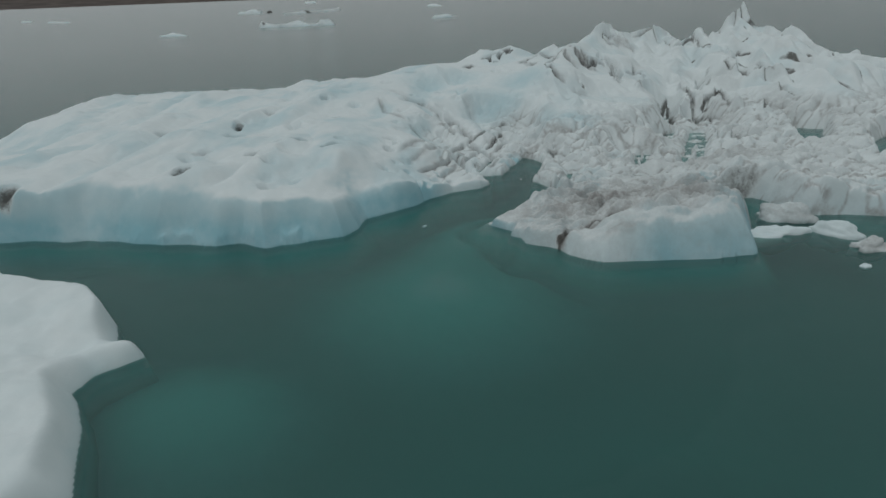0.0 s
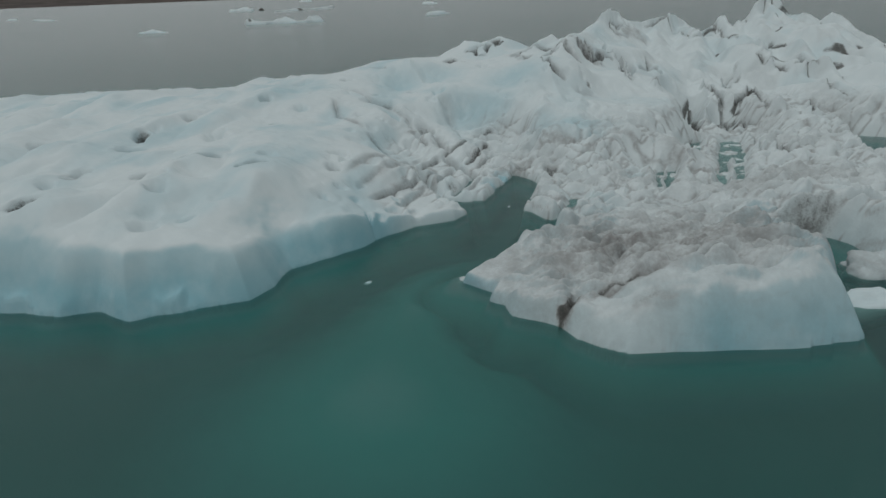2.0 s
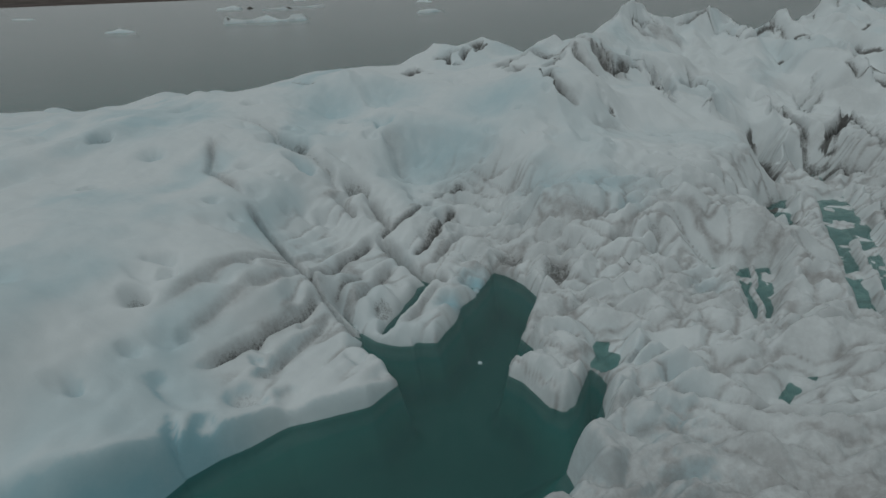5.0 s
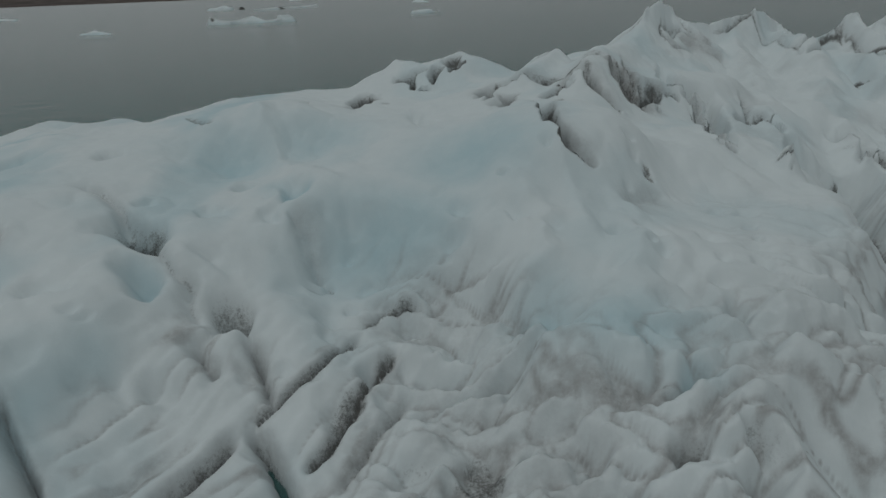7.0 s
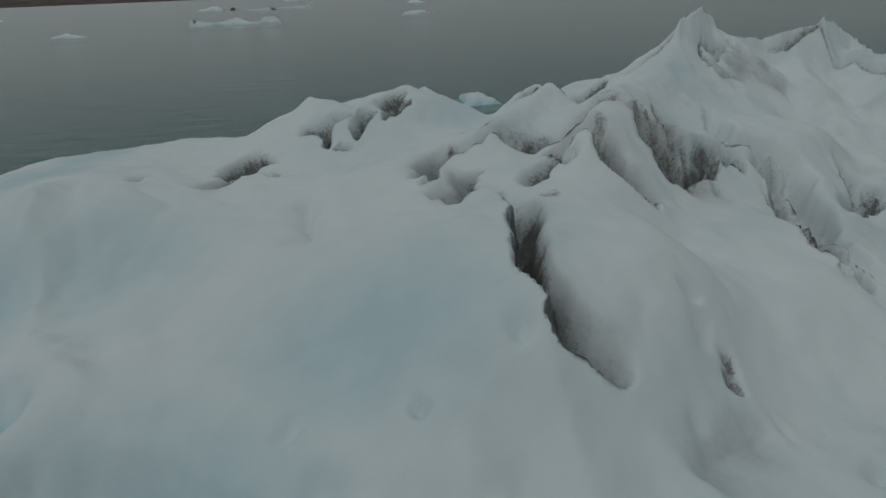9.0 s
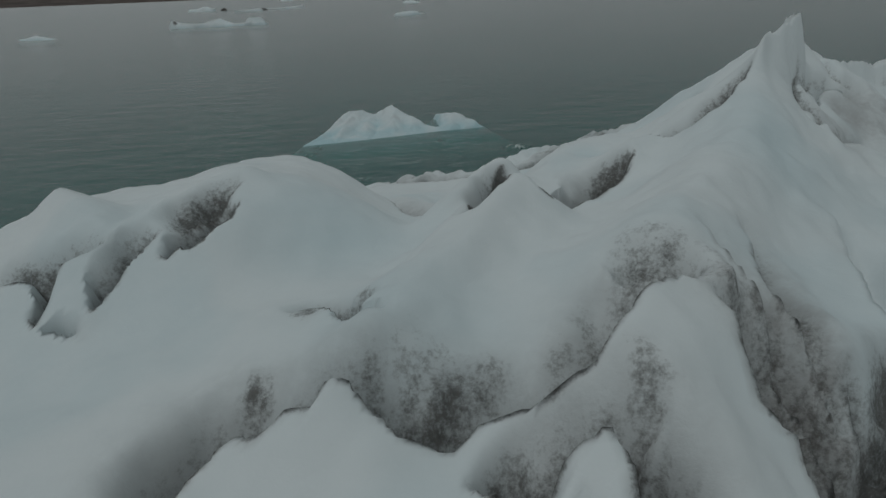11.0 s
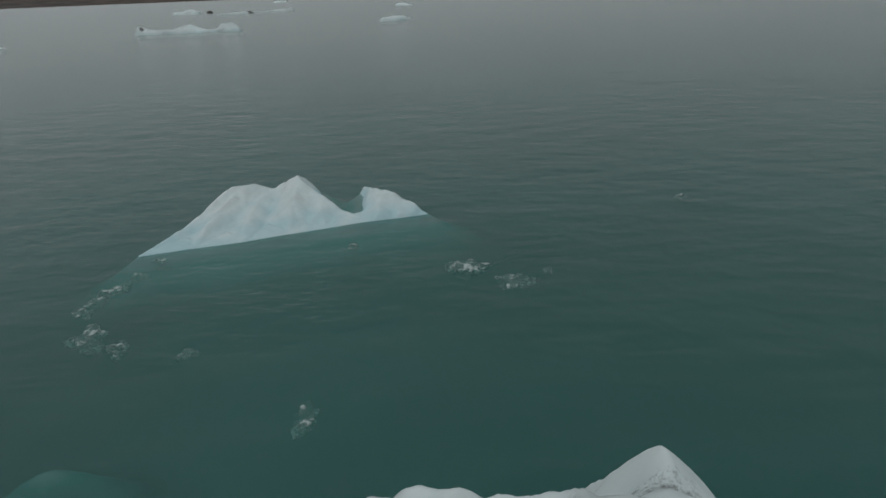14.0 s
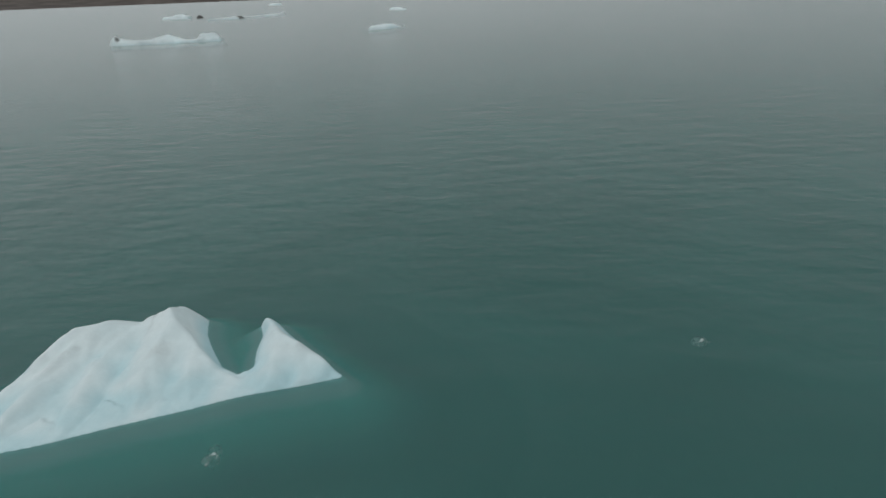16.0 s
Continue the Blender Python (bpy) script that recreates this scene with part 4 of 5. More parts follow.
berg.crease([(13.46, 51.70), (13.91, 51.76), (15.40, 53.05)], 0.25, 0.12, 0.3, 0.4, 0.2, 0.4)
berg.crease([(5.86, 55.28), (6.23, 55.43), (6.79, 55.13)], 0.3, 0.3, 0.3, 0.5, 0.3)
berg.pit(4.69, 57.05, 0.25, 0.2, 0.30)
berg.pit(5.81, 56.44, 0.2, 0.1)
berg.pit(7.74, 55.53, 0.25, 0.15, 0.00, 0.4)
berg.pit(9.03, 54.73, 0.3, 0.2)
berg.pit(4.50, 55.63, 0.45, 0.3, 0.12)
berg.pit(8.36, 54.18, 0.5, 0.3)
berg.pit(10.41, 52.31, 0.3, 0.1, 0.00, 0.2)
# The dirty hollow beside the tall spire.
berg.scarp([(11.0, 52.05), (11.15, 51.9), (11.45, 51.6), (11.8, 51.55), (12.19, 51.8), (12.52, 52.05), (12.85, 52.35)], 0.45, 0.6, 0.8)
# Folds and small cones of the spired ridge; grit also paints fold shade and cave dark.
berg.scarp([(10.19, 48.07), (10.41, 46.99), (10.73, 46.39), (11.32, 46.86)], 0.45, 0.5, 0.55, 0.7)
berg.scarp([(12.63, 49.91), (12.39, 47.8), (13.07, 47.33), (13.27, 46.67), (12.62, 43.89), (12.83, 43.17)], 0.4, 0.4, 0.3)
berg.scarp([(12.42, 47.13), (13.06, 47.11), (12.26, 43.52), (12.68, 43.64)], 0.26, 0.28, 0.4, 0.3)
berg.scarp([(14.81, 48.3), (14.67, 47.35), (14.63, 46.43), (14.85, 45.74), (15.98, 47.34)], 0.45, 0.6, 0.5)
berg.scarp([(13.53, 42.59), (13.69, 42.41), (14.38, 42.71)], 0.28, 0.25, 0.7)
berg.scarp([(17.3, 47.31), (17.58, 46.67), (18.06, 46.7), (18.1, 46.23), (17.57, 44.55)], 0.35, 0.5, 0.3)
berg.scarp([(18.87, 45.81), (19.03, 45.24), (19.95, 45.99), (20.57, 46.04)], 0.45, 0.6, 0.55)
berg.scarp([(17.63, 44.72), (18.38, 45.3), (17.67, 43.47), (17.79, 42.84)], 0.3, 0.3, 0.5, 0.3)
berg.scarp([(16.52, 55.01), (17.58, 55.24), (18.77, 55.74), (19.03, 55.16), (19.64, 55.01), (19.44, 52.71), (21.35, 54.63), (21.7, 54.39), (21.92, 53.61), (21.49, 51.61), (21.8, 50.5), (24.03, 52.76)], 0.3, 0.3, 0.55)
berg.scarp([(21.0, 47.7), (20.67, 47.75), (20.04, 46.91)], 0.3, 0.4, 0.4)
berg.crease([(8.71, 39.77), (9.05, 40.2), (9.9, 40.76)], 0.2, 0.2, 0.3, 0.1, 0.2, 0.4)
berg.scarp([(14.46, 40.97), (16.68, 44.68), (16.13, 42.38), (15.61, 40.62)], 0.4, 0.4, 0.8)
berg.scarp([(17.61, 44.82), (18.38, 45.77), (17.77, 42.87), (18.06, 42.61)], 0.35, 0.35, 0.6)
berg.scarp([(17.49, 44.04), (17.71, 42.38), (18.02, 41.59), (18.3, 41.3)], 0.3, 0.35, 0.6)
berg.scarp([(18.22, 41.52), (19.22, 42.52), (19.97, 43.42), (19.25, 41.26), (19.38, 40.17)], 0.4, 0.45, 0.7)
berg.scarp([(21.48, 46.05), (21.76, 45.91), (22.02, 45.8), (22.31, 45.39), (22.47, 44.49)], 0.35, 0.4, 0.7)
berg.scarp([(22.64, 44.94), (22.94, 44.63), (23.65, 44.53), (24.17, 44.03)], 0.35, 0.4, 0.6)
berg.scarp([(21.94, 41.32), (21.13, 39.27), (21.45, 39.35)], 0.3, 0.4, 0.7)
berg.scarp([(25.63, 50.09), (25.49, 49.34), (25.62, 48.92)], 0.5, 0.5, 0.9)
berg.scarp([(17.83, 39.25), (16.71, 36.06), (16.07, 34.27)], 0.25, 0.35, 0.5)
berg.scarp([(18.32, 38.32), (17.23, 35.22), (16.79, 33.58)], 0.25, 0.35, 0.45)
berg.scarp([(17.79, 35.23), (17.93, 34.43), (19.04, 35.16)], 0.25, 0.4, 0.5)
berg.scarp([(19.5, 46.91), (19.9, 46.71), (20.43, 46.71)], 0.35, 0.5, 0.5)
berg.scarp([(20.81, 37.91), (20.82, 36.97), (20.98, 36.49)], 0.3, 0.35, 0.5)
# The cracked, silty toe of the shelf.
berg.crease([(6.96, 21.45), (6.39, 21.21), (6.04, 21.22), (5.51, 21.31), (5.14, 21.49), (4.67, 21.35), (4.3, 20.99), (4.16, 20.92)], 0.16, 0.09, 0.14, 0.62, 0.16, 0.8)
berg.crease([(4.37, 21.03), (4.27, 20.91), (4.15, 20.9)], 0.12, 0.12, 0.14, 0.9, 0.3, 0.9)
berg.crease([(5.72, 20.19), (6.24, 20.17), (6.64, 20.17), (7.11, 20.04)], 0.12, 0.1, 0.2, 0.3, 0.14, 0.5)
berg.crease([(4.08, 22.92), (4.49, 22.87), (4.63, 22.32), (4.25, 21.59)], 0.12, 0.1, 0.15, 0.35, 0.16, 0.5)
berg.pit(9.56, 21.11, 0.4, 0.25, 0.12)
berg.pit(9.07, 21.52, 0.4, 0.2, 0.1)
# Gritty channels between the near cones, and grooves of the tall spire.
berg.scarp([(2.53, 47.32), (2.55, 47.69), (2.35, 48.44), (2.28, 49.09)], 0.5, 0.6, 0.85, 0.3)
berg.scarp([(2.77, 47.21), (3.02, 47.16), (2.78, 47.92)], 0.2, 0.3, 0.2, 0.6)
berg.scarp([(8.86, 45.69), (8.95, 45.55), (9.16, 45.85), (9.02, 45.09), (9.15, 44.93), (9.35, 44.83), (9.5, 44.73), (9.78, 44.71), (9.95, 44.65)], 0.3, 0.32, 0.8, 0.2)
berg.scarp([(9.26, 44.9), (9.36, 44.86), (9.48, 44.76), (9.61, 44.7)], 0.3, 0.4, 0.95)
berg.scarp([(10.1, 46.14), (10.54, 46.54), (10.67, 46.39), (10.76, 46.28), (10.67, 45.83)], 0.35, 0.75, 0.6, 0.7)
berg.scarp([(11.15, 46.81), (11.63, 46.94), (11.55, 46.49), (11.88, 46.69)], 0.3, 0.45, 0.7, 0.4)
berg.scarp([(11.74, 47.12), (11.86, 46.88), (12.2, 46.94), (12.41, 46.84)], 0.25, 0.25, 0.5)
berg.crease([(13.22, 52.35), (13.37, 52.12), (13.45, 51.66), (14.12, 52.17)], 0.16, 0.08, 0.16, 0.2, 0.12)
berg.crease([(13.49, 52.64), (13.55, 52.59), (13.74, 52.63), (14.62, 53.75), (15.05, 53.79)], 0.24, 0.09, 0.14, 0.45, 0.12)
berg.scarp([(12.37, 49.46), (12.17, 48.72), (11.94, 47.98), (11.79, 47.6)], 0.3, 0.5, 0.05)
berg.crease([(14.51, 53.17), (15.26, 53.09), (15.9, 53.03), (16.61, 53.02)], 0.16, 0.15, 0.25, 0.1, 0.2, 0.6)
berg.crease([(14.93, 53.58), (15.5, 53.42), (16.29, 53.56)], 0.12, 0.12, 0.2, 0.0, 0.2, 0.6)
berg.tint(berg.dirt_shade, 8.01, 44.16, 0.16, 0.26, 0.42)
berg.tint(berg.dirt_shade, 8.02, 43.97, 0.16, 0.26, 0.42)
berg.tint(berg.dirt_shade, 7.91, 44.18, 0.12, 0.19, 0.42)
berg.tint(berg.dirt_shade, 9.8, 47.52, 0.22, 0.35, 0.42)
berg.tint(berg.dirt_shade, 9.83, 47.35, 0.2, 0.32, 0.42)
berg.tint(berg.dirt_shade, 9.66, 47.45, 0.2, 0.32, 0.42)
berg.tint(berg.dirt_shade, 10.34, 47.08, 0.22, 0.35, 0.42)
berg.tint(berg.dirt_shade, 10.42, 47.01, 0.25, 0.4, 0.42)
berg.tint(berg.dirt_shade, 9.2, 46.15, 0.16, 0.26, 0.42)
berg.tint(berg.dirt_shade, 6.5, 46.97, 0.1, 0.16, 0.6)
berg.tint(berg.dirt_shade, 6.58, 46.93, 0.2, 0.2, 0.5)
berg.tint(berg.dirt_shade, 7.49, 46.92, 0.2, 0.25, 0.42)
berg.tint(berg.dirt_shade, 7.39, 46.95, 0.25, 0.25, 0.3)
berg.tint(berg.dirt_shade, 7.85, 46.7, 0.2, 0.22, 0.55)
berg.tint(berg.dirt_shade, 8.08, 46.76, 0.22, 0.22, 0.6)
berg.tint(berg.dirt_shade, 7.99, 46.66, 0.2, 0.2, 0.6)
berg.tint(berg.dirt_shade, 8.29, 46.83, 0.2, 0.2, 0.5)
berg.tint(berg.dirt_shade, 7.96, 46.85, 0.3, 0.35, 0.4)
berg.tint(berg.dirt_shade, 7.79, 47.06, 0.15, 0.35, 0.35)
berg.tint(berg.dirt_shade, 8.85, 46.88, 0.18, 0.25, 0.4)
berg.tint(berg.dirt_shade, 9.07, 47.03, 0.18, 0.3, 0.4)
berg.tint(berg.dirt_shade, 6.8, 47.86, 0.14, 0.2, 0.5)
berg.tint(berg.dirt_shade, 7.38, 47.9, 0.12, 0.25, 0.5)
berg.tint(berg.dirt_shade, 10.88, 58.44, 0.5, 0.5, 0.35)
berg.tint(berg.dirt_shade, 11.43, 58.68, 0.5, 0.5, 0.4)
berg.tint(berg.dirt_shade, 11.89, 58.73, 0.45, 0.45, 0.4)
berg.tint(berg.dirt_shade, 12.24, 58.59, 0.4, 0.4, 0.4)
berg.tint(berg.dirt_shade, 13.0, 59.3, 0.8, 0.4, 0.42)
berg.scarp([(6.69, 47.89), (6.83, 47.97), (7.08, 47.86), (7.37, 47.54), (7.48, 47.9)], 0.25, 0.35, 0.7)
berg.scarp([(8.97, 51.17), (8.75, 51.0), (8.42, 49.94), (8.25, 48.91)], 0.45, 0.4, 0.95)
berg.scarp([(9.03, 49.44), (9.26, 49.49), (9.85, 50.32), (10.44, 51.2), (10.65, 51.19), (10.84, 51.32)], 0.42, 0.45, 0.9)
berg.scarp([(5.09, 49.2), (5.38, 49.1), (5.53, 49.24), (5.69, 49.51), (5.73, 50.14)], 0.35, 0.45, 0.95)
berg.scarp([(11.48, 52.17), (11.6, 51.54), (11.96, 51.48), (12.66, 52.31)], 0.3, 0.3, 0.9)
berg.scarp([(9.36, 47.31), (9.49, 47.33), (9.64, 47.34), (9.74, 47.27), (9.6, 46.89)], 0.3, 0.45, 0.6)
berg.scarp([(7.27, 43.42), (7.48, 43.36), (7.32, 40.9), (7.56, 40.68), (7.89, 40.56)], 0.22, 0.32, 0.95, 0.3)
berg.scarp([(10.94, 49.01), (10.69, 47.35), (10.8, 46.86), (11.08, 46.59)], 0.3, 0.4, 0.55, 0.7)
berg.scarp([(12.63, 49.97), (11.92, 47.56), (12.3, 47.31), (13.17, 47.54), (13.39, 47.19), (13.35, 46.21), (12.63, 43.87)], 0.35, 0.38, 0.3)
berg.scarp([(13.24, 47.45), (13.4, 46.82), (13.37, 45.78), (12.67, 43.71)], 0.22, 0.22, 0.35)
berg.scarp([(13.78, 45.9), (14.14, 45.73), (15.22, 46.8), (15.56, 46.9)], 0.45, 0.6, 0.6)
berg.scarp([(13.49, 42.81), (13.62, 42.52), (14.43, 42.71)], 0.28, 0.25, 0.75)
berg.scarp([(1.57, 47.54), (1.9, 47.6), (2.16, 48.66), (2.76, 48.26)], 0.4, 0.5, 0.95)
berg.scarp([(-3.52, 46.59), (-2.02, 44.61), (-1.71, 44.72)], 0.22, 0.4, 0.7)
berg.scarp([(0.42, 46.27), (0.67, 46.32), (0.7, 47.19)], 0.2, 0.3, 0.6)
berg.pit(9.19, 41.75, 0.12, 0.15, 0.0)
berg.pit(9.58, 41.18, 0.1, 0.15, 0.6)
berg.pit(7.08, 40.84, 0.15, 0.15, 0.2)
# Small pockmarks where the crust is rotten.
rng = random.Random(5)
for _ in range(330):
    px, py = rng.uniform(-3, 16), rng.uniform(27, 41)
    berg.pit(px, py, rng.uniform(0.09, 0.24), rng.uniform(0.06, 0.22), 0.0, 0, rng.uniform(1, 1.8), rng.uniform(0, 180))

front_line = [
    (-36, 27), (-30, 24.6), (-19.1, 23.3), (-16.6, 23.3), (-14.2, 23.0), (-12.6, 22.8), (-10.2, 22.3), (-8.4, 22.3), (-7.4, 22.0), (-6.8, 22.4), (-5.5, 22.6), (-4.4, 22.9),
    (-3.95, 23.8), (-3.6, 24.9), (-2.3, 25.7), (-1.65, 26.4), (-1.28, 27.0), (-1.4, 27.6), (-1.15, 27.2), (-0.3, 27.65),
]
inlet_line = [
    (0.3, 28.2),
    (1.80, 28.65), (2.03, 28.93), (2.35, 29.33), (2.13, 29.62), (2.02, 29.91), (1.56, 30.28), (1.32, 30.36), (1.37, 30.94), (1.27, 31.32), (0.70, 32.18), (0.81, 32.06), (1.29, 31.32), (1.68, 30.93), (2.14, 30.70),
    (2.55, 30.66), (2.62, 30.81), (3.09, 30.77), (3.27, 31.23), (3.54, 31.75), (3.70, 32.41), (4.06, 32.83), (4.40, 33.67), (4.61, 34.28), (4.94, 34.03), (5.37, 33.42), (5.56, 32.73), (5.27, 31.88), (4.94, 30.86),
    (5.16, 30.40), (5.20, 29.81), (4.88, 29.83), (4.57, 29.90), (4.49, 29.49), (4.75, 29.25), (4.97, 28.86), (5.16, 28.49), (5.41, 28.32), (5.65, 28.52), (5.94, 29.09), (6.19, 29.61), (6.34, 29.33), (6.39, 29.06),
    (6.16, 28.58), (6.12, 28.23),
]
toe_line = [
    (5.95, 27.6), (5.3, 26.9), (5.6, 26.4), (5.05, 25.75), (4.35, 25.5), (3.95, 25.7), (3.3, 25.05), (2.55, 24.35), (2.0, 23.5), (2.4, 23.15), (2.8, 22.8),
    (2.65, 22.3), (3.1, 22.1), (3.2, 21.5),
]
right_line = [
    (3.75, 21.1), (4.3, 20.75), (4.55, 20.2), (5.0, 19.8), (5.65, 19.45), (7.8, 19.4), (9.5, 19.4), (11.4, 19.7), (12.4, 22.6), (12.2, 23.6), (11.7, 25.2), (12.9, 25.6), (14.0, 25.6), (14.7, 24.6), (15.8, 23.5),
    (18.2, 22.9), (24, 24.5), (24.5, 28), (22.7, 29.8), (24.8, 34), (28.5, 37), (36, 38), (40, 45), (38, 56), (28, 61.5), (20, 61.6), (16.5, 60.6), (14.8, 60.1),
    (14.3, 61.5), (13.1, 61.8), (12.2, 60.9), (11.6, 60.1), (10, 60.4), (7.6, 60.1), (6.2, 60.3), (4.6, 60.6),
]
back_line = [(2.8, 60.9), (-3, 60.1), (-6, 57.5), (-14, 54), (-25, 48), (-29, 37), (-36, 32)]
slab_front = smooth(X, -0.5, -4) * smooth(Y, 31, 28)
block_front = smooth(X, 4.0, 5.5) * smooth(X, 13.5, 12) * smooth(Y, 23.5, 21.5)
berg.outline(front_line + inlet_line + toe_line + right_line + back_line, 3.2 - 1.0 * slab_front - 1.2 * block_front, 1.6 + 5 * smooth(X, 0, 1.5) * smooth(X, 8, 6.5) * smooth(Y, 27.5, 29.5) * smooth(Y, 38, 36), 0.34 - 0.24 * smooth(X, 3, 5) * smooth(Y, 25, 23) * smooth(X, 14, 12) - 0.28 * smooth(X, -1.5, 0.3) * smooth(X, 8, 6.5) * smooth(Y, 26.5, 28) * smooth(Y, 38, 36), 0.4 + 0.3 * slab_front + 0.5 * block_front, low=0.08 - 0.6 * smooth(X, -0.5, 0.3) * smooth(X, 4.2, 3.4) * smooth(Y, 30, 30.6) * smooth(Y, 35.5, 34.8), uneven=1 - 0.5 * slab_front - 0.8 * block_front)
berg.drowned(-0.2, 18.4, 5.0, 4.4, -0.31)
berg.drowned(1.0, 23.6, 2.4, 4.2, -0.36, -30)
berg.drowned(3.8, 63.2, 1.3, 0.8, -0.25)
berg.drowned(-6.8, 12.6, 3.6, 2.8, -0.45, -20)
# A broken white ledge at the foot of the slab's face.
ledge = smooth(X, -13.5, -12) * smooth(X, -4.8, -5.6) * smooth(Y, 25, 24) * np.exp(-(((berg.edge - 0.08) / 0.17) ** 2)) * smooth(fbm(X, Y, 1.7, 3, 83), -0.15, 0.25)
berg.h += ledge * (0.24 + 0.12 * fbm(X, Y, 0.6, 2, 85))
berg.ridge([(1.9, 23.8, 0.08), (3.2, 23.6, 0.4)], 0.7, 0.1, 0.1, 2)
# Wave-cut faces show clear blue ice.
gy, gx = np.gradient(berg.h, Y[:, 0], X[0])
face = np.maximum(smooth(np.hypot(gx, gy), 0.6, 1.4), slab_front * smooth(berg.edge, 0.9, 0.5)) * smooth(berg.edge, 1.9, 1.2) * smooth(Y, 33, 29) * (1 - 0.7 * smooth(X, 1.5, 4) + 0.7 * smooth(X, 6.0, 8.0) * smooth(X, 13, 12.2))
# Black streaks of the undercut wall, with its cave dark painted in.
berg.tint(berg.dirt_shade, 13.4, 26.0, 1.8, 0.4, 0.4, 3)
berg.clear = np.maximum(berg.clear, smooth(berg.dirt_shade, 0.4, 0.1) * (1 - 0.75 * smooth(X, -1.0, 0.5) * smooth(Y, 26.5, 28)) * face * (0.6 + 0.45 * smooth(berg.h, 1.5, 0.3)) * (0.95 + 0.25 * fbm(X, Y, 3.5, 2, 161)))
berg.pool([(15.82, 43.93), (16.3, 43.94), (16.02, 42.67), (16.12, 42.06), (15.44, 40.23), (15.26, 40.3), (15.97, 42.48), (15.86, 43.23)], 0.06, 2.0)
berg.pool([(16.6, 41.63), (17.55, 42.29), (17.94, 41.83), (17.86, 41.0), (17.32, 40.19), (17.61, 41.54), (16.68, 41.11)], 0.06, 2.0)
berg.pool([(16.21, 38.84), (17.46, 39.32), (16.72, 37.1), (13.49, 30.36), (13.62, 31.33), (15.34, 35.12), (15.24, 35.51), (12.97, 30.85), (12.69, 31.07)], 0.06, 2.0)
berg.clear = np.maximum(berg.clear, 0.85 * block_front * smooth(X, 5.6, 7.4) * smooth(berg.h, 1.15 + 0.25 * fbm(X, Y, 2.0, 2, 229), 0.15) * smooth(berg.edge, 1.0, 0.7))
berg.pool([(11.11, 33.89), (11.5, 34.02), (10.17, 30.66), (10.4, 31.74)], 0.06, 2.0)
berg.pool([(11.65, 33.94), (12.06, 33.93), (11.52, 32.52), (10.36, 30.61)], 0.06, 2.0)
berg.pool([(16.34, 43.95), (16.87, 44.34), (15.68, 40.96), (15.5, 40.91)], 0.06, 2.0)
berg.pool([(13.68, 37.94), (15.42, 39.3), (13.59, 35.23), (14.03, 37.54), (13.75, 37.66)], 0.06, 2.0)
berg.pool([(17.77, 42.23), (17.95, 41.5), (17.86, 40.74), (17.3, 40.26)], 0.06, 2.0)
berg.pool([(13.14, 33.76), (13.80, 33.85), (13.57, 33.40), (12.97, 33.29)], 0.06, 1.5)
berg.pool([(10.41, 33.97), (10.87, 34.07), (10.76, 33.61), (10.33, 33.49)], 0.06, 1.2)
berg.pool([(6.50, 30.65), (7.10, 30.70), (6.96, 29.99), (6.54, 29.36), (6.21, 29.66)], 0.06, 1.5)
berg.pool([(7.89, 30.24), (8.13, 30.07), (8.08, 29.82), (7.87, 29.94)], 0.06, 1.2)
berg.pool([(9.95, 29.05), (10.57, 29.15), (10.07, 28.67), (9.28, 28.12), (9.03, 28.13)], 0.06, 1.0)
berg.pool([(21.2, 34.2), (22.3, 34.0), (25.0, 38.8), (23.2, 39.6)], 1.4, 2.0)
iceberg = tagged(new("iceberg"), "large weathered white iceberg with fluted spires and dirty creases", "iceberg")
iceberg.location = (5, 40, 0)
ridge_side = (Y > 40.5) & (X > 10.2 - 0.9 * (Y - 40.5).clip(0, 8)) | (Y > 48.5) & (X > 1.5)
shelf_side = ~ridge_side & (X > 5.05)
for part_name, share, note in (("spired_ridge", ridge_side, "fluted white spires streaked with black grit"), ("shelf", shelf_side, "low rotten shelf stained with brown silt"), ("slab", ~ridge_side & ~shelf_side, "smooth white slab with melt holes")):
    piece = berg.mesh(part_name, ICE, where=share)
    piece.parent = iceberg
    piece.matrix_parent_inverse = Matrix.Translation((-5, -40, 0))
    tagged(piece, note)

# ---- smaller bergs ----
def floe(name, label, box, step, mounds, line, strokes=(), m=CLEAN_ICE, blue=0.25, rough=0.15, slope=2.0, relief=0.06, group="", under=3.5, stains=(), veil=0.0):
    """A small berg: mounds cut to a waterline, with crest strokes of (points, slope)."""
    b = Berg(*box, step)
    b.swells(mounds)
    for pts, flank in strokes:
        b.ridge(pts, flank, 0.5 * step, step, warp=False)
    b.h += relief * fbm(b.x, b.y, 12 * step, 3, 201)
    b.outline(line, slope, under, rough, 3 * step)
    b.clear[:] = blue * (0.5 + 1.2 * smooth(b.h, 0.6, 0.0)) * (1 + fbm(b.x, b.y, 15 * step, 2, 211))
    b.silt[:] = veil * smooth(fbm(b.x, b.y, 20 * step, 2, 217), -0.5, 0.2)
    for x, y, r, amount in stains:
        b.tint(b.dirt_shade, x, y, r, r, amount)
    return b, tagged(b.mesh(name, m), label, "iceberg", group)


